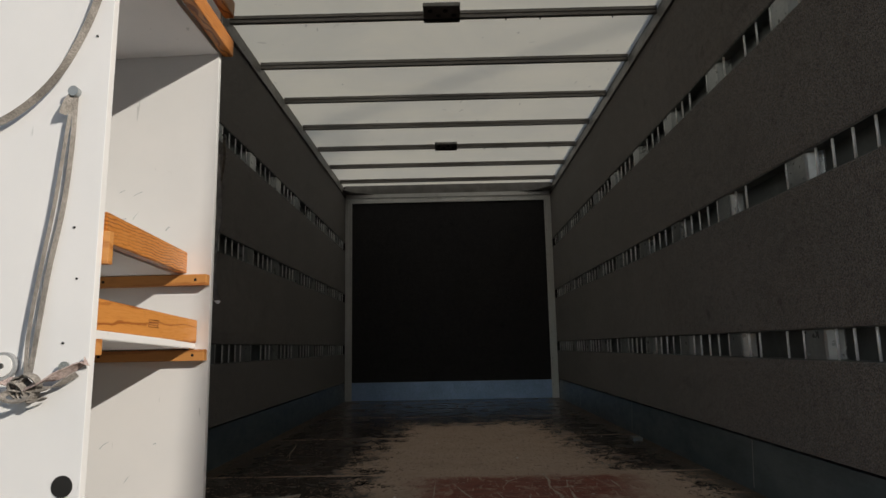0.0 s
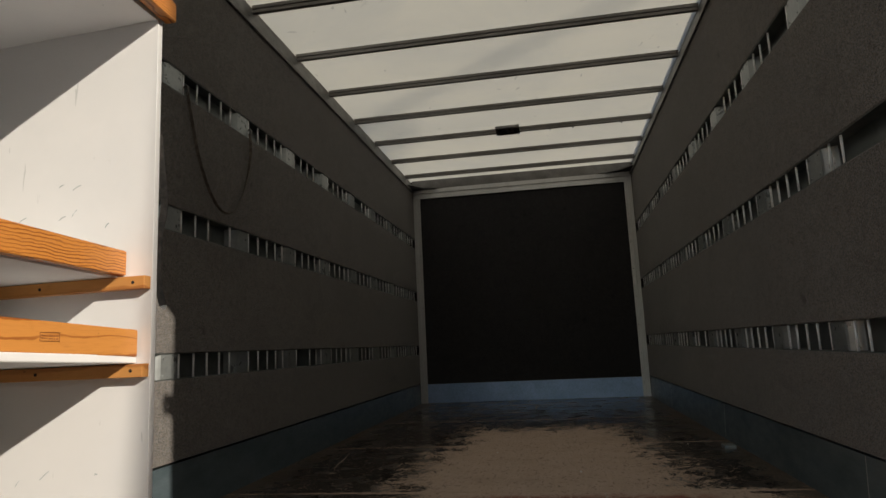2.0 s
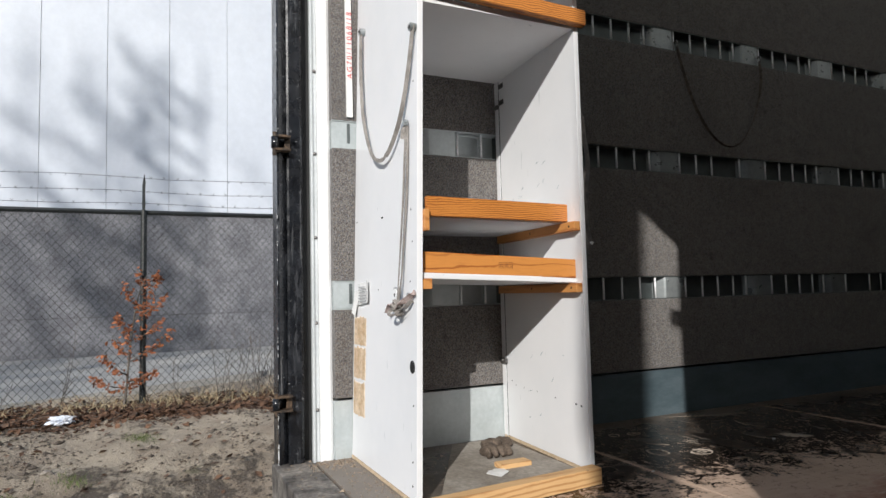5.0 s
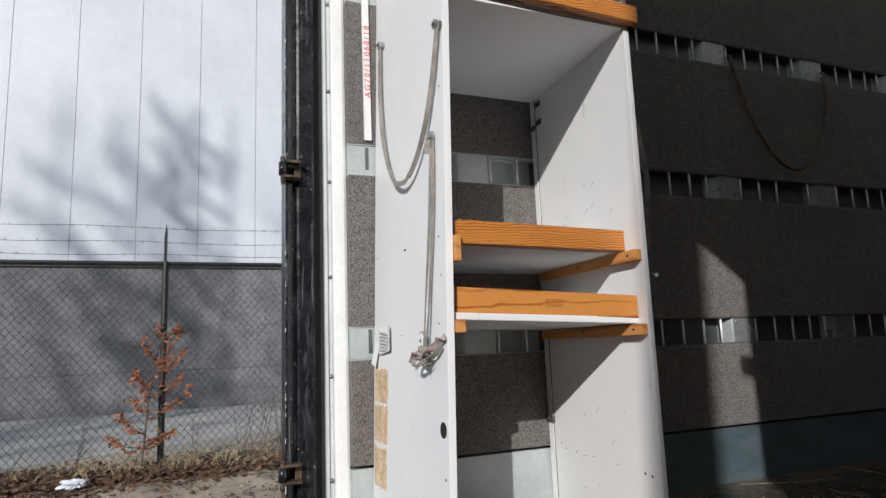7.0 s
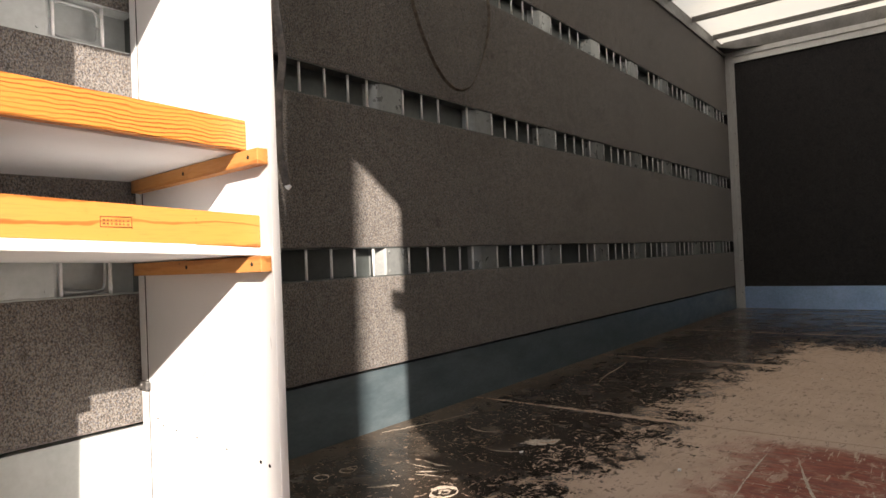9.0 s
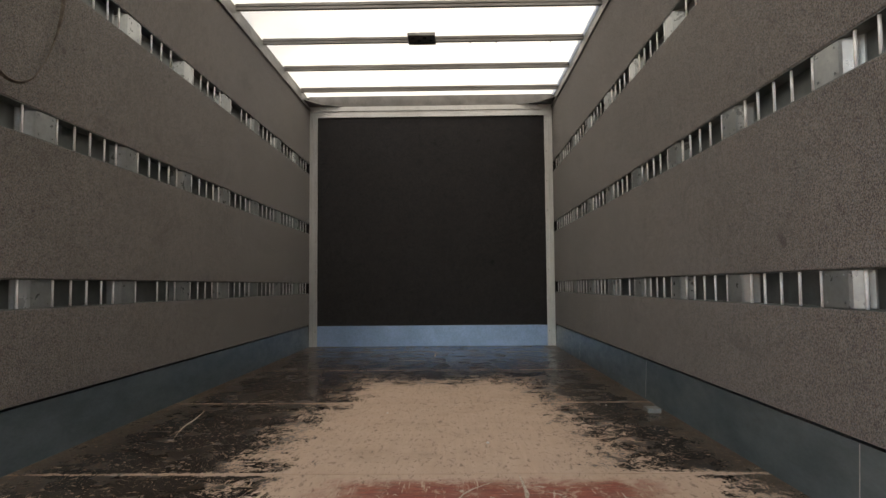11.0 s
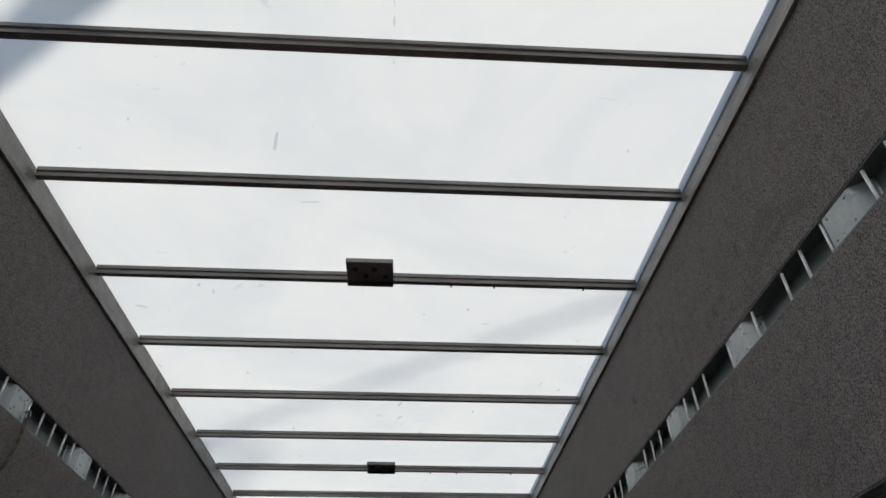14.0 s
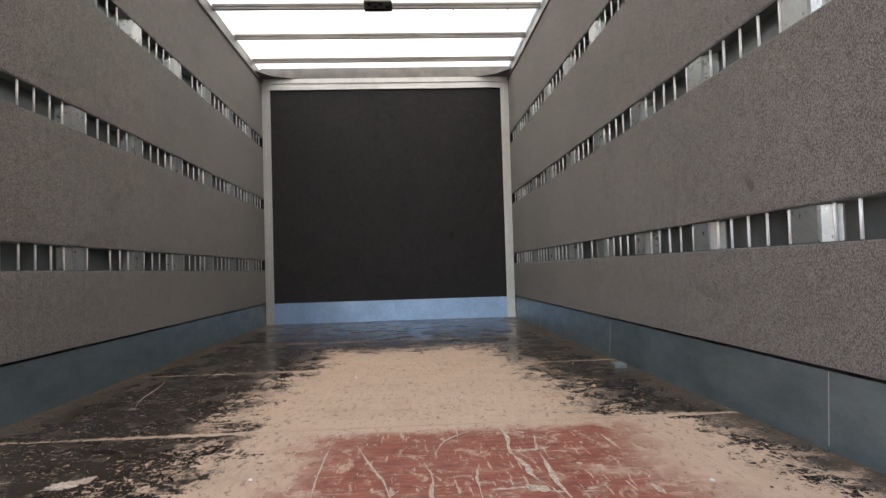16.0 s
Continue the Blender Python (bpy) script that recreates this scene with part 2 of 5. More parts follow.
LITTER = surf("leaf_litter", (0.045, 0.024, 0.014), (0.19, 0.10, 0.055), 8, 60, 0.4, (0.8, 0.95))
STRAW = surf("dead_grass", (0.30, 0.23, 0.13), (0.46, 0.38, 0.24), 12, 60, 0.2, (0.8, 0.95))
FOIL = surf("crumpled_plastic", (0.55, 0.60, 0.68), (0.80, 0.82, 0.85), 20, 60, 0.15, (0.2, 0.4))
GLOVE = surf("dirty_glove_cloth", (0.05, 0.036, 0.026), (0.15, 0.115, 0.088), 25, 200, 0.3, (0.85, 0.95), 0.0, 0.6, 0.002)
MELAMINE_DARK = surf("chipboard_edge", (0.45, 0.34, 0.22), (0.58, 0.46, 0.32), 40, 160, 0.2, (0.8, 0.9))
STONE = surf("field_stone", (0.16, 0.14, 0.12), (0.32, 0.28, 0.23), 14, 60, 0.3, (0.8, 0.95), 0.0, 0.6, 0.004)
HOLE = surf("dark_hole", (0.006, 0.006, 0.006), (0.012, 0.012, 0.012), 9, 60, 0.1, (0.8, 0.9))
SCUFF = surf("teal_grey_scuff", (0.22, 0.30, 0.33), (0.40, 0.44, 0.46), 30, 60, 0.2, (0.6, 0.8))


def make_melamine():
    m, nt, b = fresh("white_melamine")
    v = place(nt)
    col = mixc(nt, span(nt, nz(nt, v, 2.4, 5), 0.3, 0.75), (0.80, 0.80, 0.81), (0.74, 0.75, 0.765))
    dirt = span(nt, nz(nt, v, 11, 6, 0.75), 0.66, 0.80, 0, 0.35)
    col = mixc(nt, dirt, col, (0.50, 0.49, 0.46))
    marks = span(nt, nz(nt, place(nt, (60, 60, 9), (0.25, 0.3, 0.2)), 1.0, 2, 0.5, 0.6), 0.735, 0.76, 0, 0.5)
    col = mixc(nt, marks, col, (0.38, 0.41, 0.42))
    put(nt, b.inputs["Base Color"], col)
    put(nt, b.inputs["Roughness"], span(nt, nz(nt, v, 8, 4), 0.3, 0.7, 0.32, 0.5))
    relief(nt, b, nz(nt, v, 3, 3), 0.08, 0.01)
    return m


def make_roof():
    """White glass-fibre sheet that lets the daylight through."""
    m, nt, b = fresh("translucent_roof_sheet")
    v = place(nt)
    tone = span(nt, nz(nt, v, 1.1, 5, 0.6, 0.5), 0.3, 0.7)
    col = mixc(nt, tone, (0.74, 0.702, 0.592), (0.66, 0.637, 0.555))
    specks = span(nt, nz(nt, place(nt, (1, 1.6, 1)), 7, 3, 0.55, 0.8), 0.70, 0.77, 0, 0.4)
    hairs = span(nt, nz(nt, place(nt, (24, 11, 1), (0, 0, 1.0)), 0.55, 1, 0.4, 1.2), 0.775, 0.80, 0, 0.55)
    col = mixc(nt, op(nt, "MAXIMUM", specks, hairs), col, (0.36, 0.34, 0.30))
    nt.nodes.remove(b)
    tr = nt.nodes.new("ShaderNodeBsdfTranslucent")
    di = nt.nodes.new("ShaderNodeBsdfDiffuse")
    mx = nt.nodes.new("ShaderNodeMixShader")
    put(nt, tr.inputs["Color"], col)
    put(nt, di.inputs["Color"], col)
    mx.inputs[0].default_value = 0.42
    nt.links.new(tr.outputs[0], mx.inputs[1])
    nt.links.new(di.outputs[0], mx.inputs[2])
    nt.links.new(mx.outputs[0], nt.nodes["Material Output"].inputs[0])
    return m


def make_floor():
    """Film-faced plywood: dark film at the edges, worn to bare wood in the middle, reddish where the film's first layer shows."""
    m, nt, b = fresh("worn_film_plywood")
    x, y, z = xyz(nt)
    v = place(nt)
    big = nz(nt, v, 1.6, 4, 0.6)
    rag = nz(nt, v, 9, 5, 0.7, 0.4)
    one = nz(nt, place(nt, (24, 58, 1), (0, 0, 0.30)), 1.0, 4, 0.7, 1.0)
    two = nz(nt, place(nt, (52, 20, 1), (0, 0, 0.45)), 1.0, 4, 0.7, 1.0)
    three = nz(nt, place(nt, (44, 30, 1), (0, 0, -0.6)), 1.0, 4, 0.7, 1.4)
    strokes = op(nt, "MAXIMUM", op(nt, "MAXIMUM", one, two), three)
    # how far a spot lies inside the film that is left along the walls and the bulkhead
    left = op(nt, "SUBTRACT", -0.475, x)
    right = op(nt, "SUBTRACT", op(nt, "SUBTRACT", x, 0.82), span(nt, y, 4.60, 4.40, 0, 0.30))
    front = op(nt, "MULTIPLY", op(nt, "SUBTRACT", y, 6.75), 0.55)
    d = op(nt, "MAXIMUM", op(nt, "MAXIMUM", left, right), front)
    d = op(nt, "ADD", d, op(nt, "MULTIPLY", op(nt, "SUBTRACT", big, 0.5), 0.36))
    d = op(nt, "ADD", d, span(nt, y, 5.2, 6.6, 0, 0.13))
    wear = op(nt, "ADD", op(nt, "MULTIPLY", rag, 0.36), op(nt, "MULTIPLY", strokes, 0.64))
    limit = op(nt, "ADD", span(nt, d, -0.34, 0.02, 0.41, 0.550), op(nt, "ADD", span(nt, d, 0.0, 0.18, 0, 0.074), span(nt, d, 0.18, 0.7, 0, 0.02)))
    seam = 9.0
    for at in (3.262, 4.502, 5.735, 6.995, 8.235):
        seam = op(nt, "MINIMUM", op(nt, "ABSOLUTE", op(nt, "SUBTRACT", y, at)), seam)
    limit = op(nt, "SUBTRACT", limit, span(nt, seam, 0.0, 0.025, 0.15, 0.0))
    bare = span(nt, op(nt, "SUBTRACT", wear, limit), -0.003, 0.006)
    # chips and single scratches right up to the walls
    chip = span(nt, nz(nt, place(nt, (1.0, 1.5, 1), (0, 0, 0.4)), 38, 2, 0.55, 0.5), 0.655, 0.665)
    chip2 = span(nt, nz(nt, place(nt, (1.6, 1.0, 1), (0, 0, -0.3)), 62, 2, 0.55, 0.5), 0.668, 0.68)
    line1 = nz(nt, place(nt, (4.0, 110, 1), (0, 0, 0.22)), 1.0, 1, 0.5, 0.35)
    line2 = nz(nt, place(nt, (105, 4.5, 1), (0, 0, 0.7)), 1.0, 1, 0.5, 0.35)
    line3 = nz(nt, place(nt, (100, 6.0, 1), (0, 0, -0.25)), 1.0, 1, 0.5, 0.35)
    lines = op(nt, "MAXIMUM", op(nt, "MAXIMUM", span(nt, line1, 0.765, 0.777), span(nt, line2, 0.772, 0.784)), span(nt, line3, 0.772, 0.784))
    bare = op(nt, "MAXIMUM", bare, op(nt, "MULTIPLY", op(nt, "MAXIMUM", op(nt, "MAXIMUM", chip, chip2), lines), 0.85))
    grain = nz(nt, place(nt, (60, 4, 1)), 1.0, 5, 0.7)
    film = mixc(nt, big, (0.0115, 0.0080, 0.0062), (0.022, 0.0150, 0.011))
    film = mixc(nt, span(nt, nz(nt, v, 26, 5, 0.75), 0.52, 0.72, 0, 0.5), film, (0.036, 0.026, 0.020))
    ply = mixc(nt, grain, (0.41, 0.295, 0.22), (0.59, 0.45, 0.355))
    ply = mixc(nt, span(nt, nz(nt, v, 3.3, 6, 0.7), 0.48, 0.72, 0, 0.45), ply, (0.34, 0.245, 0.17))
    fleck = span(nt, nz(nt, place(nt, (2.0, 0.9, 1), (0, 0, 0.3)), 26, 4, 0.72, 0.8), 0.575, 0.625, 0, 0.7)
    ply = mixc(nt, fleck, ply, (0.17, 0.112, 0.075))
    cut = span(nt, nz(nt, place(nt, (9, 70, 1), (0, 0, -0.2)), 1.0, 3, 0.6, 0.4), 0.70, 0.73, 0, 0.5)
    ply = mixc(nt, cut, ply, (0.24, 0.16, 0.105))
    # red patch that ends at a sheet's joint
    rx = span(nt, op(nt, "ADD", op(nt, "ABSOLUTE", op(nt, "SUBTRACT", x, 0.34)), op(nt, "MULTIPLY", op(nt, "SUBTRACT", rag, 0.5), 0.5)), 0.34, 0.58, 1, 0)
    ry = op(nt, "MULTIPLY", span(nt, op(nt, "ADD", y, op(nt, "MULTIPLY", op(nt, "SUBTRACT", rag, 0.5), 0.25)), 4.47, 4.37), span(nt, y, 2.7, 3.3))
    rn = span(nt, op(nt, "ADD", op(nt, "MULTIPLY", big, 0.5), op(nt, "MULTIPLY", rag, 0.5)), 0.32, 0.50)
    scr = span(nt, nz(nt, place(nt, (52, 6.0, 1), (0, 0, -0.4)), 1.0, 3, 0.7, 0.35), 0.615, 0.65, 1, 0.0)
    scr2 = span(nt, nz(nt, place(nt, (7, 62, 1), (0, 0, 0.6)), 1.0, 3, 0.7, 0.35), 0.645, 0.68, 1, 0.05)
    scr3 = span(nt, nz(nt, place(nt, (70, 9, 1), (0, 0, 0.5)), 1.0, 3, 0.7, 0.35), 0.645, 0.68, 1, 0.05)
    red = op(nt, "MULTIPLY", op(nt, "MULTIPLY", op(nt, "MULTIPLY", rx, ry), op(nt, "MULTIPLY", scr2, scr3)), op(nt, "MULTIPLY", rn, scr))
    red = op(nt, "MULTIPLY", red, span(nt, nz(nt, place(nt, (1.0, 0.7, 1), (0, 0, 0.5)), 15, 6, 0.75, 1.0), 0.36, 0.47, 0.25, 1.0))
    redc = mixc(nt, span(nt, nz(nt, place(nt, (14, 60, 1)), 1.0, 4, 0.7), 0.3, 0.7), (0.13, 0.026, 0.018), (0.32, 0.075, 0.045))
    ply = mixc(nt, op(nt, "MULTIPLY", red, 0.93), ply, redc)
    col = mixc(nt, bare, film, ply)
    grime = op(nt, "MULTIPLY", span(nt, nz(nt, v, 5, 6, 0.75), 0.55, 0.8, 0, 0.35), bare)
    col = mixc(nt, grime, col, (0.11, 0.082, 0.06))
    # dirt that lies along the walls
    edge = op(nt, "ADD", op(nt, "ABSOLUTE", x), op(nt, "MULTIPLY", op(nt, "SUBTRACT", rag, 0.5), 0.35))
    dust = op(nt, "MULTIPLY", span(nt, edge, 1.03, 1.24), span(nt, nz(nt, v, 70, 4, 0.8), 0.35, 0.65, 0.12, 0.65))
    col = mixc(nt, dust, col, (0.155, 0.114, 0.08))
    haze = op(nt, "MULTIPLY", op(nt, "MULTIPLY", span(nt, x, -0.45, -1.0), span(nt, y, 5.2, 3.6)), span(nt, nz(nt, place(nt, (1, 2.2, 1), (0, 0, 0.25)), 6, 6, 0.75, 0.5), 0.36, 0.62, 0.14, 0.55))
    col = mixc(nt, haze, col, (0.135, 0.112, 0.090))
    rear = op(nt, "MULTIPLY", span(nt, op(nt, "ADD", y, op(nt, "MULTIPLY", op(nt, "SUBTRACT", rag, 0.5), 0.5)), 2.72, 2.42), span(nt, x, -0.3, -0.75))
    dust = op(nt, "MAXIMUM", dust, op(nt, "MULTIPLY", rear, 0.8))
    col = mixc(nt, op(nt, "MULTIPLY", rear, 0.8), col, (0.24, 0.21, 0.18))
    put(nt, b.inputs["Base Color"], col)
    b.inputs["Specular IOR Level"].default_value = 0.30
    gloss = op(nt, "ADD", op(nt, "MULTIPLY", op(nt, "MAXIMUM", bare, dust), 0.38), span(nt, nz(nt, v, 6, 5), 0.3, 0.7, 0.17, 0.32))
    put(nt, b.inputs["Roughness"], gloss)
    relief(nt, b, op(nt, "ADD", op(nt, "MULTIPLY", bare, -0.6), op(nt, "MULTIPLY", grain, 0.3)), 0.4, 0.002)
    return m


def make_dirt():
    """Trampled sandy soil: pale dry sand, dark damp earth, crumbs and a little moss."""
    m, nt, b = fresh("sandy_dirt")
    v = place(nt)
    x, y, z = xyz(nt)
    col = mixc(nt, span(nt, nz(nt, v, 1.2, 6, 0.7), 0.35, 0.65), (0.31, 0.242, 0.175), (0.53, 0.445, 0.335))
    near = op(nt, "SUBTRACT", span(nt, x, -4.6, -2.9, -0.03, 0.09), span(nt, x, -2.2, -0.6, 0.0, 0.16))
    damp = span(nt, op(nt, "ADD", nz(nt, place(nt, (0.9, 1.3, 1), (0, 0, 0.5)), 1.9, 10, 0.82, 0.1), near), 0.53, 0.61, 0, 0.82)
    col = mixc(nt, damp, col, (0.062, 0.047, 0.036))
    crumb = span(nt, nz(nt, v, 11, 7, 0.8), 0.57, 0.64, 0, 0.65)
    col = mixc(nt, crumb, col, (0.11, 0.086, 0.066))
    speck = span(nt, nz(nt, v, 85, 3, 0.7), 0.56, 0.70, 0, 0.6)
    col = mixc(nt, speck, col, (0.40, 0.36, 0.31))
    col = mixc(nt, span(nt, nz(nt, v, 140, 2, 0.6), 0.60, 0.68, 0, 0.6), col, (0.045, 0.035, 0.028))
    col = mixc(nt, span(nt, nz(nt, v, 2.1, 5, 0.7), 0.64, 0.72, 0, 0.5), col, (0.10, 0.115, 0.035))
    put(nt, b.inputs["Base Color"], col)
    b.inputs["Roughness"].default_value = 0.95
    relief(nt, b, op(nt, "ADD", nz(nt, v, 12, 9, 0.8), op(nt, "MULTIPLY", damp, 0.4)), 1.0, 0.05)
    return m


MELAMINE, ROOF, FLOOR, DIRT = make_melamine(), make_roof(), make_floor(), make_dirt()

# ---- building helpers ----
BASE = {}


def thing(name, at, label="", category="", group="", kind=""):
    ob = new(name)
    ob.empty_display_size = 0.1
    ob.location = at
    BASE[ob] = Vector(at)
    return tagged(ob, label, category, group, kind)


def finish(name, bm, material, smooth=False):
    me = bpy.data.meshes.new(name)
    bmesh.ops.recalc_face_normals(bm, faces=bm.faces)
    bm.to_mesh(me)
    bm.free()
    me.materials.append(material)
    if smooth:
        me.shade_smooth()
    return me


def part(name, bm, material, parent=None, label="", smooth=False):
    """One mesh object from a bmesh in world places, under a thing or a part."""
    base = BASE[parent] if parent else Vector((0, 0, 0))
    bmesh.ops.translate(bm, verts=bm.verts, vec=-base)
    ob = new(name, finish(name, bm, material, smooth))
    if parent:
        ob.parent = parent
    BASE[ob] = base
    return tagged(ob, label)


def setting(name, bm, material, label, category, kind="structure"):
    ob = part(name, bm, material)
    return tagged(ob, label, category, "", kind)


def piece(name, me, at, parent, turn=None):
    """An object of its own on shared mesh data."""
    ob = new(name, me)
    ob.parent = parent
    ob.location = Vector(at) - BASE[parent]
    if turn:
        ob.rotation_euler = turn
    BASE[ob] = Vector(at)
    return ob


def box(lo, hi, bevel=0.0, bm=None, turn=None):
    bm = bm or bmesh.new()
    lo, hi = Vector(lo), Vector(hi)
    m = Matrix.Translation((lo + hi) / 2)
    if turn:
        m = m @ turn
    got = bmesh.ops.create_cube(bm, size=1, matrix=m @ Matrix.Diagonal((*(hi - lo), 1)))
    if bevel:
        edges = list({e for v in got["verts"] for e in v.link_edges})
        bmesh.ops.bevel(bm, geom=edges, offset=bevel, segments=2, affect="EDGES", profile=0.6)
    return bm


def tube(points, radii, sides=8, bm=None, cap=True):
    bm = bm or bmesh.new()
    pts = [Vector(p) for p in points]
    if not isinstance(radii, (list, tuple)):
        radii = [radii] * len(pts)
    rings = []
    for i, p in enumerate(pts):
        way = (pts[min(i + 1, len(pts) - 1)] - pts[max(i - 1, 0)]).normalized()
        q = way.to_track_quat("Z", "Y")
        rings.append([bm.verts.new(p + q @ Vector((math.cos(a), math.sin(a), 0)) * radii[i]) for a in (2 * math.pi * k / sides for k in range(sides))])
    for a, b in zip(rings, rings[1:]):
        for k in range(sides):
            bm.faces.new((a[k], a[(k + 1) % sides], b[(k + 1) % sides], b[k]))
    if cap:
        bm.faces.new(rings[0][::-1])
        bm.faces.new(rings[-1])
    return bm


def ribbon(points, wide, thick, across, bm=None):
    """A strap along points; across: its width's way."""
    bm = bm or bmesh.new()
    pts = [Vector(p) for p in points]
    rings = []
    for i, p in enumerate(pts):
        way = (pts[min(i + 1, len(pts) - 1)] - pts[max(i - 1, 0)]).normalized()
        a = Vector(across(i) if callable(across) else across)
        a = (a - way * a.dot(way)).normalized()
        n = way.cross(a)
        rings.append([bm.verts.new(p + a * wide / 2 * s + n * thick / 2 * r) for s, r in ((1, 1), (-1, 1), (-1, -1), (1, -1))])
    for a, b in zip(rings, rings[1:]):
        for k in range(4):
            bm.faces.new((a[k], a[(k + 1) % 4], b[(k + 1) % 4], b[k]))
    bm.faces.new(rings[0][::-1])
    bm.faces.new(rings[-1])
    return bm


def extrude(profile, a, b, axis="y", bm=None):
    """A closed profile drawn from a to b along an axis. Profile: (x, z) for y, (x, y) for z, (y, z) for x."""
    bm = bm or bmesh.new()

    def at(p, t):
        return {"y": (p[0], t, p[1]), "z": (p[0], p[1], t), "x": (t, p[0], p[1])}[axis]
    one = [bm.verts.new(at(p, a)) for p in profile]
    two = [bm.verts.new(at(p, b)) for p in profile]
    n = len(profile)
    for k in range(n):
        bm.faces.new((one[k], one[(k + 1) % n], two[(k + 1) % n], two[k]))
    bm.faces.new(one[::-1])
    bm.faces.new(two)
    return bm


def disc(centre, r, depth, axis="y", sides=16, bm=None, dome=0.0):
    c = Vector(centre)
    w = {"x": Vector((1, 0, 0)), "y": Vector((0, 1, 0)), "z": Vector((0, 0, 1))}[axis]
    pts, rad = [c, c + w * depth], [r, r]
    if dome:
        pts += [c + w * (depth + dome * 0.6), c + w * (depth + dome)]
        rad += [r * 0.8, r * 0.35]
    return tube(pts, rad, sides, bm)


def curve3(points, steps=8):
    """A smooth line through points."""
    p = [Vector(q) for q in points]
    p = [p[0] * 2 - p[1], *p, p[-1] * 2 - p[-2]]
    out = []
    for i in range(1, len(p) - 2):
        for s in range(steps):
            t = s / steps
            out.append(0.5 * (2 * p[i] + (p[i + 1] - p[i - 1]) * t + (2 * p[i - 1] - 5 * p[i] + 4 * p[i + 1] - p[i + 2]) * t * t + (3 * p[i] - p[i - 1] - 3 * p[i + 1] + p[i + 2]) * t ** 3))
    return out + [p[-2]]


# ---- the load box: floor, walls, roof ----
W, REAR, FRONT = 1.23, 2.20, 8.77
BANDS = ((0.532, 0.637), (1.131, 1.236), (1.740, 1.845))
PITCH = 0.602

floor = setting("floor", box((-1.30, REAR + 0.13, -0.14), (1.30, FRONT + 0.08, -0.012)), RUBBER, "worn film-faced plywood floor of a box truck", "floor")

ceiling_bm = bmesh.new()
nx, ny = 8, 22
grid = [[ceiling_bm.verts.new((-1.26 + 2.52 * i / nx, REAR + (FRONT + 0.06 - REAR) * j / ny, 2.534 + 0.012 * math.sin(math.pi * i / nx))) for i in range(nx + 1)] for j in range(ny + 1)]
for j in range(ny):
    for i in range(nx):
        ceiling_bm.faces.new((grid[j][i], grid[j][i + 1], grid[j + 1][i + 1], grid[j + 1][i]))
ceiling = setting("ceiling", ceiling_bm, ROOF, "translucent white roof sheet with aluminium ribs", "ceiling")


def rib_mesh():
    prof = [(-0.020, 2.530), (-0.020, 2.512), (-0.013, 2.509), (-0.013, 2.489), (0.013, 2.489), (0.013, 2.509), (0.020, 2.512), (0.020, 2.530)]
    bm = extrude(prof, -1.243, 1.243, "x")
    bmesh.ops.translate(bm, verts=bm.verts, vec=(0, 0, -2.49))
    return finish("rib", bm, ALU_RIB)


RIBS = [4.80 + 0.612 * k for k in range(-4, 7)]
rib_data = rib_mesh()
for y in RIBS:
    piece("rib", rib_data, (0, y, 2.49), ceiling)
screw_data = finish("rib_screw", disc((0, 0, -0.014), 0.004, 0.014, "z", 8), RUBBER)
for y in (RIBS[4], RIBS[8]):
    for x in (0.37, 0.57, 0.99):
        piece("rib_screw", screw_data, (x, y + 0.004, 2.489), ceiling)


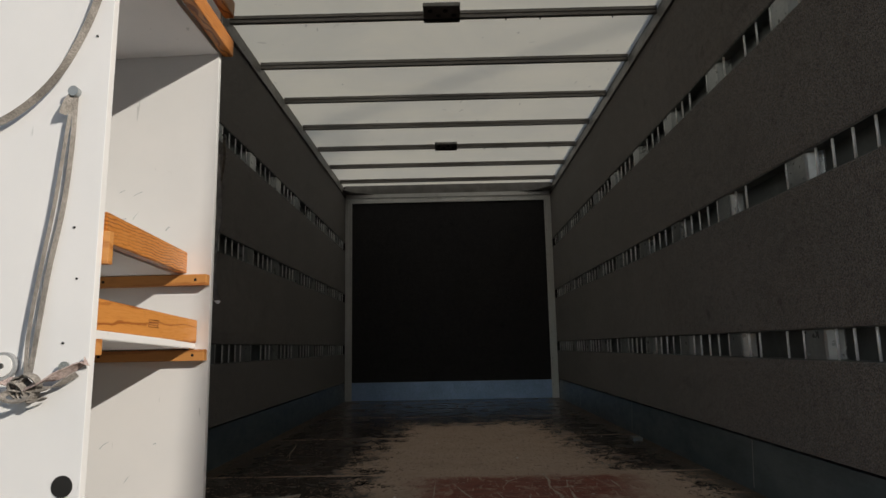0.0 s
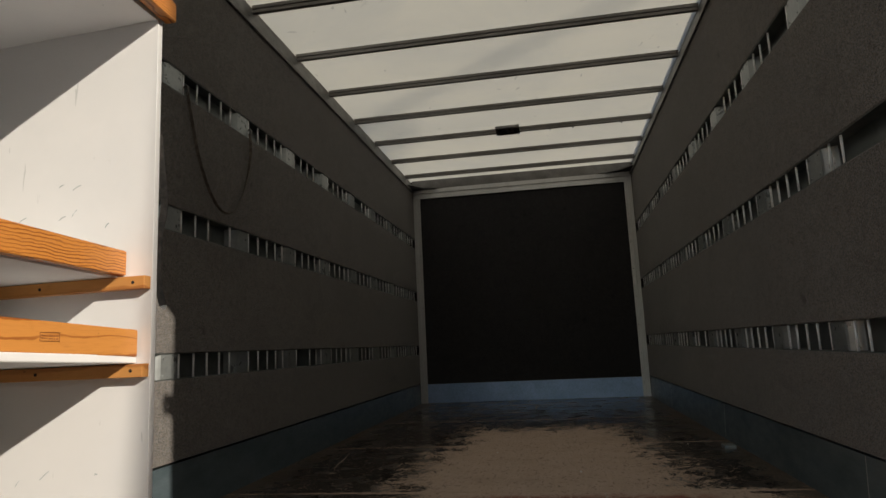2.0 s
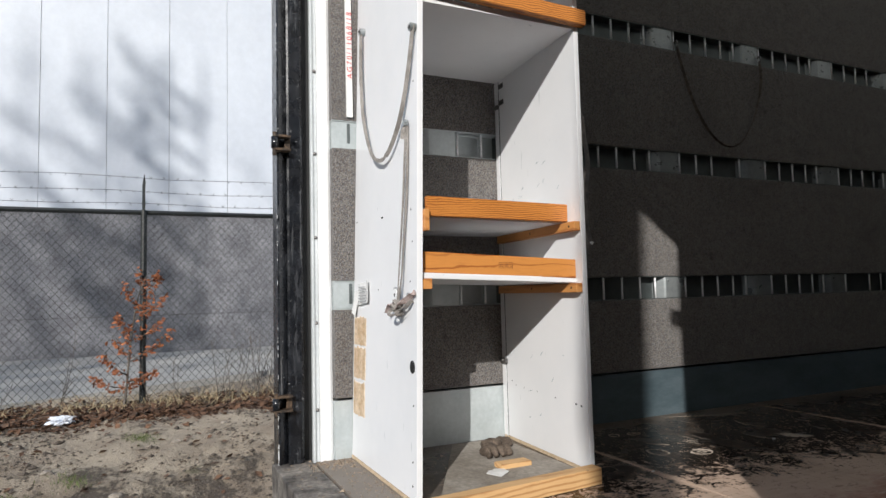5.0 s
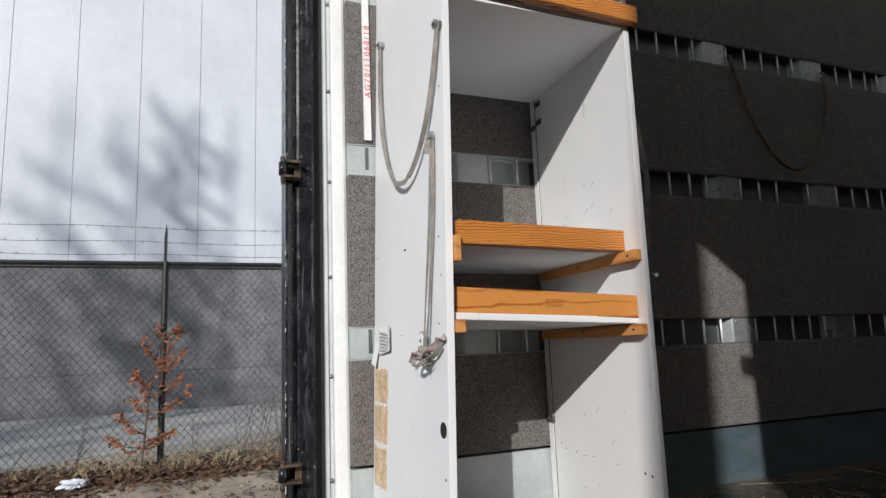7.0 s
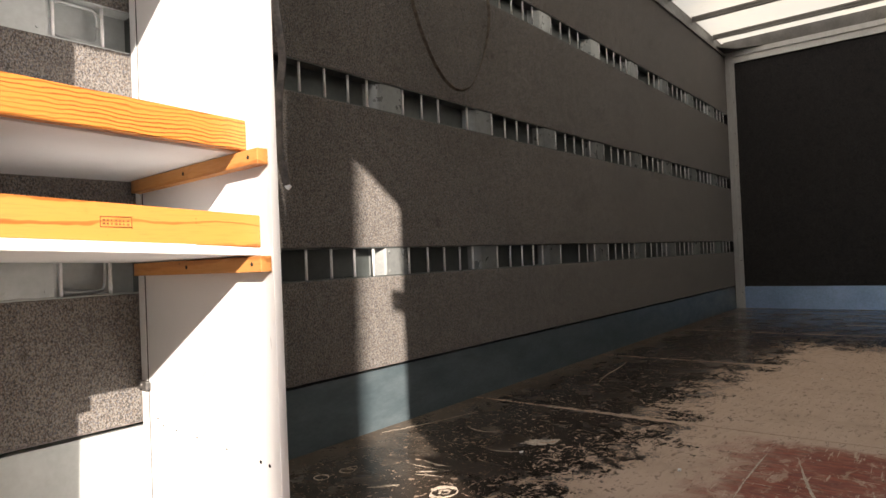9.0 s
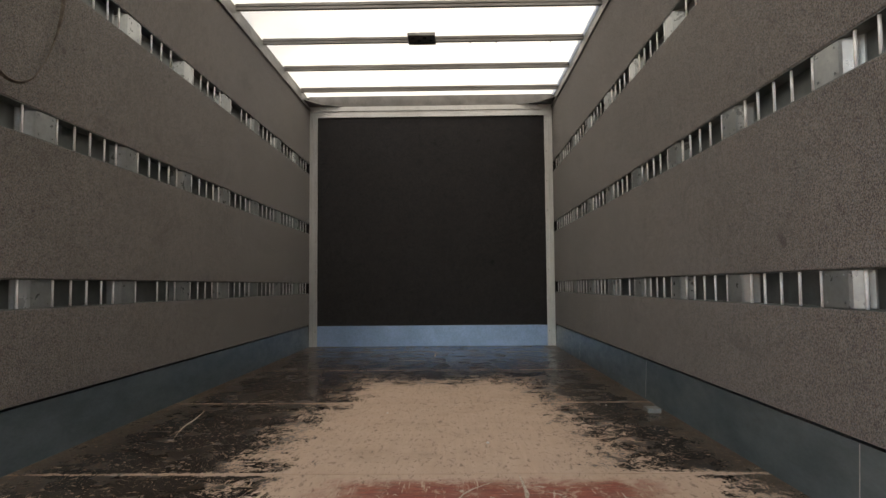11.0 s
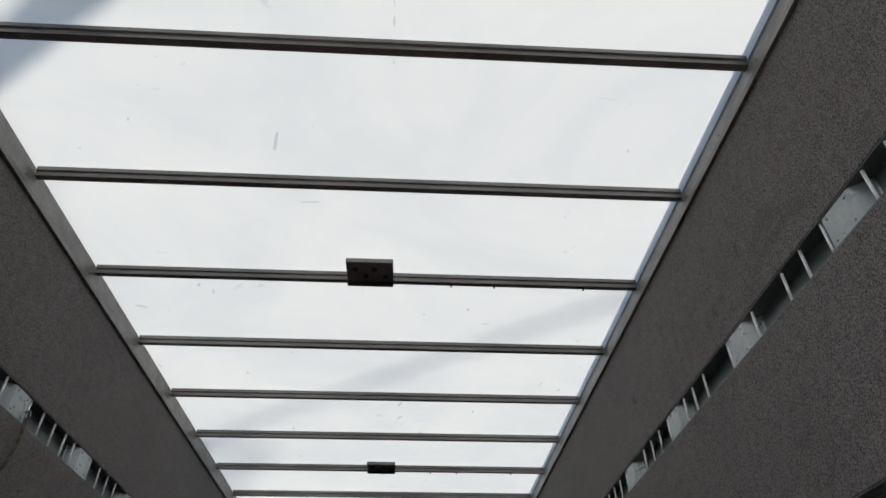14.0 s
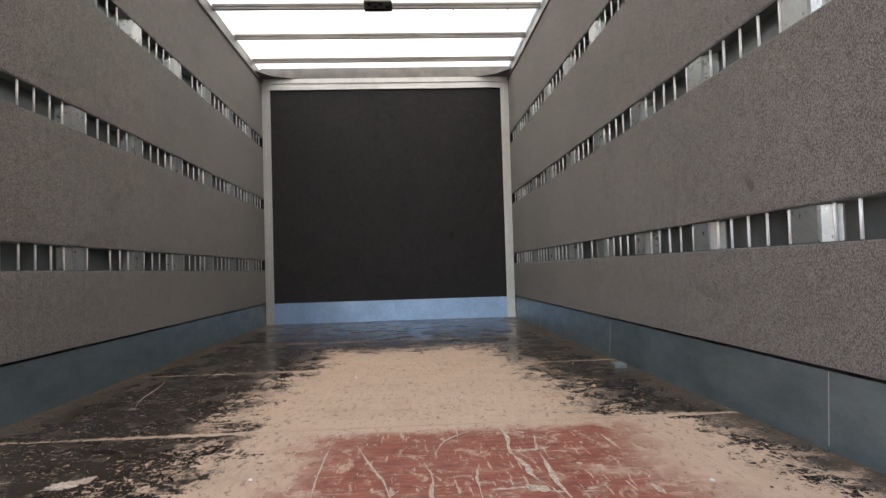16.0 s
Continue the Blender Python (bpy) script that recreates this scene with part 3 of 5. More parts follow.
def side_wall(s, name):
    side = "driver" if s < 0 else "kerb"
    wall = setting(name, box((min(s * 1.295, s * 1.33), REAR + 0.1, -0.14), (max(s * 1.295, s * 1.33), FRONT + 0.08, 2.55)), WHITE_COAT,
                   "side wall lined with grey needle felt and steel lashing rails", "wall")
    heights = [(0.213, BANDS[0][0]), (BANDS[0][1], BANDS[1][0]), (BANDS[1][1], BANDS[2][0]), (BANDS[2][1], 2.39)]
    for lo, hi in heights:
        bm = box((min(s * W, s * 1.29), 2.408, lo), (max(s * W, s * 1.29), FRONT + 0.02, hi), 0.004)
        part("felt_panel", bm, FELT, wall)
    prof = [(s * 1.229, -0.004), (s * 1.238, 0.203), (s * 1.29, 0.203), (s * 1.29, -0.004)]
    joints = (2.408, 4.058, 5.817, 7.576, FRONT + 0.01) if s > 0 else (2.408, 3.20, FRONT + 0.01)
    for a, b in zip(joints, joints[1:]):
        # left skirting behind the shelf unit takes the steel with painted sunlight
        plate = part("skirting_plate", extrude(prof, a, b - 0.001, "y"), STEEL_LIT if s < 0 and b < 3.3 else SKIRT, wall)
        if b < FRONT:
            line = [(s * 1.2285, 0.012), (s * 1.2372, 0.200), (s * 1.2395, 0.200), (s * 1.2310, 0.012)]
            part("joint_edge", extrude(line, b - 0.0028, b + 0.0004, "y"), ALU, plate)
    # eaves profile
    prof = [(s * 1.295, 2.388), (s * 1.219, 2.388), (s * 1.219, 2.404), (s * 1.232, 2.412), (s * 1.243, 2.492), (s * 1.258, 2.496), (s * 1.258, 2.548), (s * 1.295, 2.548)]
    rail = part("eaves_rail", extrude(prof, REAR + 0.1, FRONT + 0.03, "y"), ALU_DARK, wall)
    part("edge_strip", box((min(s * 1.2165, s * 1.2185), 2.41, 2.386), (max(s * 1.2165, s * 1.2185), FRONT, 2.405)), ALU_RIB, rail)
    for k in range(21):
        piece("rivet", rivet_data, (s * 1.237, 2.6 + 0.306 * k, 2.45), rail, (0, -s * math.pi / 2, 0))
    start = 3.955 if s < 0 else 4.02
    for j, (lo, hi) in enumerate(BANDS):
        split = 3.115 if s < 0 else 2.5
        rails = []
        # rear stretch of each rail gets the sunlit tone, the rest the plain one
        for ya, yb, made in ((2.408, split, STEEL_LIT), (split + 0.001, FRONT, CHANNEL)):
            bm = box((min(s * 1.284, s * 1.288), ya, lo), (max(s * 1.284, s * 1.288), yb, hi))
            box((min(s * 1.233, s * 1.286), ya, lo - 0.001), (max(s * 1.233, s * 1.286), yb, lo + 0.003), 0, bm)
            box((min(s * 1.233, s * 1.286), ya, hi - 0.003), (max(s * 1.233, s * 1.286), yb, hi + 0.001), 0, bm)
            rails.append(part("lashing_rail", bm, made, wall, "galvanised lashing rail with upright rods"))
        end = extrude([(s * 1.2365, 2.409), (s * 1.2365, 2.520), (s * 1.248, 2.528), (s * 1.285, 2.540), (s * 1.285, 2.409)], lo + 0.004, hi - 0.004, "z")
        for ye, ze in ((2.424, lo + 0.018), (2.424, hi - 0.018)):
            disc((s * 1.2365, ye, ze), 0.004, -s * 0.002, "x", 8, end)
        end_plate = part("end_plate", end, STEEL_LIT, rails[0])
        part("slot", box((min(s * 1.2345, s * 1.2362), 2.466, lo + 0.020), (max(s * 1.2345, s * 1.2362), 2.478, hi - 0.010), 0.0007), CHANNEL, end_plate)
        for k in range(-3, 9):
            y = start + PITCH * k
            if y < 2.62 or y + 0.2 > FRONT:
                continue
            lash = rails[0] if y < split - 0.1 else rails[1]
            piece("pocket_plate", (lit_plate if y < split - 0.1 else plate_data)[s], (s * W, y, lo), lash)
            for n, off in enumerate((0.180, 0.290, 0.395, 0.500, 0.592)):
                if (k, n, j, s) in GAPS or y + off > FRONT - 0.04:
                    continue
                piece("rod", rod_data, (s * 1.243, y + off, lo), lash)
    return wall


GAPS = {(2, 1, 0, -1), (0, 3, 1, -1), (-1, 1, 1, 1), (-1, 2, 1, 1), (-1, 2, 0, 1), (1, 4, 2, 1), (-1, 3, 2, 1), (3, 2, 0, 1), (4, 1, 2, -1), (5, 3, 1, 1), (2, 4, 2, -1), (0, 1, 2, 1)}
rivet_data = finish("rivet", disc((0, 0, 0), 0.0045, 0.001, "z", 8, None, 0.002), BOLT)
rod_data = finish("rod", tube([(0, 0, 0.002), (0, 0, 0.103)], 0.0046, 8), ROD, True)


def plate_mesh(s, made=None):
    prof = [(0.006, 0.052), (0.012, 0.050), (0.042, 0.012), (0.050, 0.006), (0.163, 0.006), (0.170, 0.012), (0.176, 0.052), (0.172, 0.052), (0.166, 0.014), (0.160, 0.0085), (0.052, 0.0085), (0.014, 0.053)]
    bm = extrude([(s * d, y) for y, d in prof], 0.004, 0.101, "z")
    for y in (0.068, 0.146):
        for z in (0.018, 0.088):
            disc((s * 0.0062, y, z), 0.004, -s * 0.003, "x", 8, bm)
    return finish("pocket_plate", bm, made or GALV)


plate_data = {s: plate_mesh(s) for s in (-1, 1)}
lit_plate = {s: plate_mesh(s, STEEL_LIT) for s in (-1, 1)}
wall_left = side_wall(-1, "wall_left")
wall_right = side_wall(1, "wall_right")

# front bulkhead
wall_front = setting("wall_front", box((-1.30, FRONT + 0.04, -0.14), (1.30, FRONT + 0.08, 2.55)), FELT_FRONT, "front bulkhead lined with nearly black felt", "wall")
part("felt_panel", box((-1.17, FRONT + 0.015, 0.205), (1.17, FRONT + 0.038, 2.33)), FELT_FRONT, wall_front)
part("kick_plate", box((-1.155, FRONT + 0.008, 0.001), (1.155, FRONT + 0.036, 0.206), 0.002), KICK, wall_front, "pale blue-grey steel kick plate")
for s in (-1, 1):
    prof = [(s * 1.229, FRONT), (s * 1.195, FRONT), (s * 1.192, FRONT + 0.005), (s * 1.186, FRONT + 0.005), (s * 1.183, FRONT), (s * 1.150, FRONT), (s * 1.150, FRONT + 0.036), (s * 1.229, FRONT + 0.036)]
    post = part("corner_post", extrude(prof, 0.0, 2.40, "z"), ALU, wall_front)
    for k in range(8):
        piece("rivet", rivet_data, (s * 1.168, FRONT, 0.15 + 0.3 * k), post, (math.pi / 2, 0, 0))
    bm = bmesh.new()
    tri = [(s * 1.228, FRONT - 0.005), (s * 0.86, FRONT - 0.005), (s * 1.10, FRONT - 0.10), (s * 1.228, FRONT - 0.28)]
    part("corner_gusset", extrude(tri, 2.425, 2.437, "z"), ALU_DARK, wall_front)
prof = [(FRONT - 0.004, 2.318), (FRONT - 0.004, 2.35), (FRONT + 0.004, 2.355), (FRONT + 0.004, 2.375), (FRONT - 0.012, 2.38), (FRONT - 0.012, 2.425), (FRONT + 0.036, 2.425), (FRONT + 0.036, 2.318)]
part("top_profile", extrude(prof, -1.228, 1.228, "x"), ALU, wall_front)
part("top_closer", box((-1.24, FRONT + 0.002, 2.426), (1.24, FRONT + 0.036, 2.535)), ALU_DARK, wall_front)

# rear portal
portal = setting("rear_portal", box((-1.33, REAR + 0.02, 2.155), (1.33, REAR + 0.1, 2.55)), WHITE_COAT, "white and black rear door frame of the truck box", "door frame")
for s in (-1, 1):
    a = lambda v: s * v
    pil = part("pillar", extrude([(a(1.262), 2.362), (a(1.258), 2.366), (a(1.258), 2.398), (a(1.262), 2.407), (a(1.33), 2.407), (a(1.33), 2.362)], -0.02, 2.40, "z"), WHITE_COAT, portal)
    strip = part("bolt_strip", extrude([(a(1.270), 2.336), (a(1.270), 2.345), (a(1.278), 2.347), (a(1.278), 2.361), (a(1.33), 2.361), (a(1.33), 2.336)], -0.02, 2.40, "z"), GREY_COAT, portal)
    for k in range(7):
        piece("bolt", rivet_data, (a(1.2775), 2.354, 0.172 + 0.3135 * k), strip, (0, -s * math.pi / 2, 0)).scale = (1.5, 1.5, 2)
    part("seal_groove", box((min(a(1.285), a(1.33)), 2.302, -0.04), (max(a(1.285), a(1.33)), 2.334, 2.40)), RUBBER, portal)
    post = part("steel_post", extrude([(a(1.250), 2.245), (a(1.246), 2.252), (a(1.246), 2.292), (a(1.252), 2.300), (a(1.35), 2.300), (a(1.35), 2.245)], -0.16, 2.5, "z"), BLACK_STEEL, portal)
    lip = part("outer_lip", extrude([(a(1.262), 2.212), (a(1.257), 2.218), (a(1.266), 2.243), (a(1.35), 2.243), (a(1.35), 2.212)], -0.16, 2.5, "z"), BLACK_STEEL, portal)
    rng = random.Random(31)
    z = -0.15
    chips = bmesh.new()
    while z < 2.1:
        h = rng.uniform(0.006, 0.035) if z < 0.2 else rng.uniform(0.002, 0.014)
        wide = rng.uniform(0.001, 0.004 if z < 0.12 else 0.0012)
        box((min(a(1.2564), a(1.2564 + wide)), 2.2105, z), (max(a(1.2564), a(1.2564 + wide)), 2.2105 + wide * 1.2, z + h), 0, chips)
        z += h + 0.002 + rng.expovariate(60 if z < 0.2 else 22)
    part("chipped_edge", chips, WHITE_COAT, lip, "white paint showing through the chipped edge")
    for z in (0.215, 1.13, 1.80):
        # two leaves on the post hold a barrel before the lip
        bm = box((min(a(1.238), a(1.30)), 2.2025, z - 0.030), (max(a(1.238), a(1.30)), 2.2105, z + 0.030), 0.002)
        for zz in (z - 0.024, z + 0.024):
            box((min(a(1.208), a(1.247)), 2.194, zz - 0.004), (max(a(1.208), a(1.247)), 2.252, zz + 0.004), 0.0015, bm)
        box((min(a(1.240), a(1.246)), 2.236, z - 0.026), (max(a(1.240), a(1.246)), 2.256, z + 0.026), 0.0015, bm)
        hinge = part("hinge", bm, RUSTY, post, "worn rusty steel hinge")
        part("barrel", tube([(a(1.218), 2.197, z - 0.020), (a(1.218), 2.197, z + 0.020)], 0.0125, 14), BLACK_STEEL, hinge, smooth=True)
        part("hinge_pin", tube([(a(1.218), 2.197, z - 0.046), (a(1.218), 2.197, z - 0.036), (a(1.218), 2.197, z - 0.034), (a(1.218), 2.197, z + 0.034), (a(1.218), 2.197, z + 0.037)], [0.005, 0.008, 0.007, 0.007, 0.009], 12), RUSTY, hinge)
part("sill", box((-1.30, REAR - 0.005, -0.16), (1.30, REAR + 0.13, -0.002), 0.006), SILL, portal, "worn dark steel sill")

# floor sheets
SEAMS = [2.333, 3.262, 4.502, 5.735, 6.995, 8.235, 8.80]
for a, b in zip(SEAMS, SEAMS[1:]):
    for xa, xb in (((-1.228, 1.228),)):
        bm = box((xa, a + 0.003, -0.012), (xb, b - 0.003, 0.0), 0.002)
        part("plywood_sheet", bm, FLOOR, floor)
# ---- ground, road, building, fence ----


def ground_height(x, y):
    t = min(max((x + 4.6) / 2.9, 0), 1)
    drop = t * t * (3 - 2 * t) * 0.40
    rough = 0.05 * noise.noise((x * 1.3, y * 1.3, 0)) + 0.025 * noise.noise((x * 4, y * 4, 3))
    far = max(abs(x), abs(y))
    if -6.2 < x < -1.0 and -1.5 < y < 4:
        lumps = max(noise.noise((x * 1.7, y * 1.7, 7)) + 0.35 * t, 0)
        rough += lumps * (0.045 * noise.noise((x * 7, y * 7, 1)) + 0.028 * noise.noise((x * 15, y * 15, 2)))
    return -0.51 - drop + rough * (1 if far < 14 else 0) - (0.05 if x < -7.3 else 0)


def ground_mesh():
    bm = bmesh.new()
    xs = [-600, -120, -40, -20] + [-14 + 0.16 * i for i in range(47)] + [-6.5 + 0.06 * i for i in range(86)] + [-1.2, 0, 2, 5, 9, 15, 40, 120, 600]
    ys = [-600, -120, -40, -15, -8] + [-4 + 0.16 * i for i in range(17)] + [-1.3 + 0.06 * i for i in range(84)] + [3.8 + 0.16 * i for i in range(22)] + [8.5, 12, 20, 40, 120, 600]
    rows = [[bm.verts.new((x, y, ground_height(x, y))) for x in xs] for y in ys]
    for j in range(len(ys) - 1):
        for i in range(len(xs) - 1):
            bm.faces.new((rows[j][i], rows[j][i + 1], rows[j + 1][i + 1], rows[j + 1][i]))
    return bm


ground = setting("ground", ground_mesh(), DIRT, "sandy trampled dirt with dark damp patches", "ground")
for p in ground.data.polygons:
    p.use_smooth = True
road_bm = bmesh.new()
edge = [(-7.0, -30), (-7.0, -1.5), (-6.9, 0.2), (-8.3, 3.2), (-9.3, 6.0), (-10.5, 12.0), (-12.9, 24.0), (-12.9, -30)]
extrude(edge, -0.60, -0.475, "z", road_bm)
setting("road", road_bm, CONCRETE, "pale concrete strip along the hall", "road")

hall = thing("industrial_hall", (-12.95, 2, -0.5), "large hall with white cladding above a grey aggregate plinth", "building")
part("plinth", box((-13.3, -14.9, -0.7), (-12.95, 30, 2.30)), PLINTH, hall, "grey exposed-aggregate concrete plinth")
part("flashing", box((-13.3, -14.9, 2.302), (-12.90, 30, 2.37)), TRIM, hall)
part("backing", box((-13.3, -14.9, 2.372), (-13.03, 30, 14.6)), TRIM, hall)
part("roof", box((-30, -14.9, 14.6), (-12.9, 30, 14.9)), TRIM, hall)
panel_data = finish("cladding_panel", box((-0.035, 0.004, 0), (0.035, 1.134, 12.2), 0.003), CLADDING)
for k in range(-13, 26):
    piece("cladding_panel", panel_data, (-12.985, -0.120 + 1.138 * k, 2.374), hall)

FX = -6.27
fence = thing("chain_link_fence", (FX, 1.65, -0.5), "dark chain-link fence topped with barbed wire", "fence")
for y in (-4.255, -1.255, 1.745, 4.745, 7.745):
    bm = tube([(FX, y, -0.75), (FX, y, 1.52)], 0.032, 10)
    extrude([(FX - 0.018, y - 0.018), (FX + 0.018, y - 0.018), (FX + 0.018, y + 0.012), (FX - 0.018, y + 0.012)], 1.5, 1.80, "z", bm)
    tube([(FX, y, 1.80), (FX, y, 1.90)], [0.018, 0.003], 6, bm)
    part("post", bm, FENCE, fence)
part("top_rail", tube([(FX - 0.03, -8, 1.50), (FX - 0.03, 12, 1.50)], 0.024, 8), FENCE, fence)
for z in (0.42,):
    part("tension_wire", tube([(FX + 0.02, -8, z), (FX + 0.02, 12, z)], 0.003, 5), WIRE, fence)
for k, z in enumerate((1.585, 1.715, 1.865)):
    bm = tube([(FX, -8 + 0.5 * i, z + 0.012 * math.sin(i * 1.7 + k)) for i in range(41)], 0.0022, 4)
    for i in range(150):
        y = -8 + 0.13 * i + 0.03 * k
        if -2 < y < 6:
            for dz in (-1, 1):
                tube([(FX, y - 0.012, z - 0.014 * dz), (FX, y + 0.012, z + 0.014 * dz)], 0.0016, 3, bm)
    part("barbed_wire", bm, WIRE, fence)


def chain_link():
    vs, fs = [], []
    r, step = 0.0024, 0.074
    lo, hi = -0.5, 1.48
    for s in (-1, 1):
        for i in range(int(13 / step)):
            y0 = -5 + i * step
            p, q = Vector((FX + 0.03 + s * 0.002, y0, lo)), Vector((FX + 0.03 + s * 0.002, y0 + s * (hi - lo) * 0.86, hi))
            way = (q - p).normalized()
            n1, n2 = Vector((1, 0, 0)), way.cross(Vector((1, 0, 0)))
            b = len(vs)
            for c in (p, q):
                for a in (0, 2.1, 4.2):
                    vs.append(c + (n1 * math.cos(a) + n2 * math.sin(a)) * r)
            for a in range(3):
                fs.append((b + a, b + (a + 1) % 3, b + 3 + (a + 1) % 3, b + 3 + a))
    me = bpy.data.meshes.new("wire_mesh")
    me.from_pydata([v - BASE[fence] for v in vs], [], fs)
    me.materials.append(WIRE)
    ob = new("wire_mesh", me)
    ob.parent = fence
    BASE[ob] = BASE[fence]
    return tagged(ob, kind="stuff")


chain_link()


def leaf_at(bm, p, way, up, size):
    side = way.cross(up).normalized()
    a, b = p, p + way * size
    m = p + way * size * 0.5
    l, r = m + side * size * 0.32 + up * size * 0.12, m - side * size * 0.32 + up * size * 0.1
    v = [bm.verts.new(q) for q in (a, l, b, r)]
    bm.faces.new((v[0], v[1], v[2]))
    bm.faces.new((v[0], v[2], v[3]))


def shrub():
    rng = random.Random(5)
    base = Vector((-6.12, 1.575, -0.53))
    t = thing("beech_sapling", base, "young beech with dry rust-brown leaves beside a fence post", "shrub")
    stem = curve3([base, base + Vector((0.02, 0.03, 0.3)), base + Vector((0, 0.06, 0.7)), base + Vector((0.02, 0.12, 1.12)), base + Vector((0.02, 0.2, 1.36))], 6)
    part("trunk", tube(stem, [0.011 * (1 - i / len(stem)) + 0.003 for i in range(len(stem))], 6), BARK, t)
    twigs, leaves = bmesh.new(), bmesh.new()
    spots = [(0.28, -0.30, 0.12), (0.36, 0.28, 0.1), (0.42, -0.22, 0.24), (0.5, 0.42, 0.34), (0.55, -0.16, 0.2), (0.66, 0.30, 0.22), (0.74, -0.14, 0.22), (0.82, 0.3, 0.24), (0.9, 0.16, 0.2), (0.97, -0.1, 0.22), (1.05, 0.2, 0.2), (1.16, 0.16, 0.16), (0.3, 0.1, 0.1), (0.62, -0.05, 0.25), (1.22, -0.05, 0.15)]
    for h, dy, dz in spots:
        i = min(int(h / 1.36 * len(stem)), len(stem) - 1)
        p = stem[i]
        q = p + Vector((rng.uniform(-0.15, 0.22), dy, dz))
        line = curve3([p, p.lerp(q, 0.5) + Vector((0, 0, -0.03)), q], 5)
        tube(line, [0.005 * (1 - k / len(line)) + 0.0015 for k in range(len(line))], 4, twigs)
        for _ in range(int(26 + 60 * (abs(dy) + 0.05))):
            c = line[int(rng.random() ** 0.6 * (len(line) - 1))] + Vector([rng.gauss(0, 0.022) for _ in range(3)])
            way = Vector((rng.uniform(-1, 1), rng.uniform(-1, 1) + dy * 2, rng.uniform(-0.9, 0.4))).normalized()
            up = way.orthogonal().normalized()
            leaf_at(leaves, c, way, up, rng.uniform(0.032, 0.058))
    part("twigs", twigs, BARK, t)
    part("crown", leaves, LEAF, t)


shrub()


def weeds():
    rng = random.Random(9)
    for k, (y, x, n, tall) in enumerate(((0.98, -6.2, 3, 0.95), (2.55, -6.15, 7, 0.75), (2.95, -6.2, 9, 0.8), (0.35, -6.2, 3, 0.5), (2.1, -6.1, 3, 0.6), (3.2, -6.2, 8, 0.7))):
        g = ground_height(x, y)
        t = thing("bare_weed", (x, y, g), "bare thin brown weed stalks at the fence", "weed", "weeds along the fence")
        for i in range(n):
            bm = bmesh.new()
            p = Vector((x + rng.gauss(0, 0.05), y + rng.gauss(0, 0.09), g - 0.03))
            tip = p + Vector((rng.gauss(0, 0.1), rng.gauss(0, 0.16), tall * rng.uniform(0.5, 1)))
            line = curve3([p, p.lerp(tip, 0.5) + Vector((0, rng.gauss(0, 0.03), 0)), tip], 5)
            tube(line, [0.0045 - 0.0003 * j for j in range(len(line))], 4, bm)
            for j in range(3, len(line) - 1, 2):
                q = line[j] + Vector((rng.gauss(0, 0.05), rng.gauss(0, 0.07), 0.1))
                tube([line[j], q], [0.0025, 0.001], 3, bm)
            part("stalk", bm, BARK, t)


weeds()


def scatter_sheet(name, count, seed, material, label, category, maker):
    rng = random.Random(seed)
    vs, fs = [], []
    for _ in range(count):
        maker(rng, vs, fs)
    me = bpy.data.meshes.new(name)
    me.from_pydata(vs, [], fs)
    me.materials.append(material)
    return tagged(new(name, me), label, category, "", "stuff")


def litter_one(rng, vs, fs):
    x, y = -5.98 + rng.gauss(0, 0.30), rng.uniform(-2.5, 5)
    if rng.random() < 0.035:
        x = rng.uniform(-6, -3)
    z = ground_height(x, y) + rng.uniform(0.0, 0.035 if x < -5.6 else 0.006)
    s, a, b = rng.uniform(0.014, 0.042), rng.uniform(0, 6.3), rng.uniform(-0.6, 0.6)
    u = Vector((math.cos(a), math.sin(a), b)) * s
    w = Vector((-math.sin(a), math.cos(a), rng.uniform(-0.5, 0.5))) * s * 0.6
    c, n = Vector((x, y, z + 0.006)), len(vs)
    vs.extend([c - u, c + w + Vector((0, 0, s * 0.3)), c + u, c - w])
    fs.extend([(n, n + 1, n + 2), (n, n + 2, n + 3)])


def grass_one(rng, vs, fs):
    x, y = -6.15 + rng.gauss(0, 0.18), 2.0 + rng.gauss(0, 0.75)
    if rng.random() < 0.35:
        x, y = -6.3 + rng.gauss(0, 0.3), rng.uniform(-2.5, 5)
    z = ground_height(x, y)
    a, t = rng.uniform(0, 6.3), rng.uniform(0.06, 0.2)
    lean = Vector((rng.gauss(0, 0.6), rng.gauss(0, 0.6), 1)) * t
    u = Vector((math.cos(a), math.sin(a), 0)) * 0.004
    c, n = Vector((x, y, z - 0.01)), len(vs)
    vs.extend([c - u, c + u, c + lean * 0.6 + u * 0.7, c + lean * 0.6 - u * 0.7, c + lean + Vector((lean.x, lean.y, -0.3 * t)) * 0.5])
    fs.extend([(n, n + 1, n + 2, n + 3), (n + 3, n + 2, n + 4)])


def clod_one(rng, vs, fs):
    x, y = rng.uniform(-6.0, -1.9), rng.uniform(-0.6, 3.4)
    if noise.noise((x * 1.7, y * 1.7, 7)) + 0.12 * (x + 4.6) < 0.02 and rng.random() < 0.85:
        return
    r = rng.uniform(0.004, 0.016) * (2.4 if rng.random() < 0.10 else 1)
    c, n = Vector((x, y, ground_height(x, y) + r * 0.2)), len(vs)
    for ux, uy, uz in ((1, 0, 0), (0, 1, 0), (-1, 0, 0), (0, -1, 0), (0.2, 0.1, 0.8), (0, 0, -0.6)):
        vs.append(c + Vector((ux * rng.uniform(0.6, 1.4), uy * rng.uniform(0.6, 1.4), uz * rng.uniform(0.5, 1.0))) * r)
    for k in range(4):
        fs.append((n + k, n + (k + 1) % 4, n + 4))
        fs.append((n + (k + 1) % 4, n + k, n + 5))


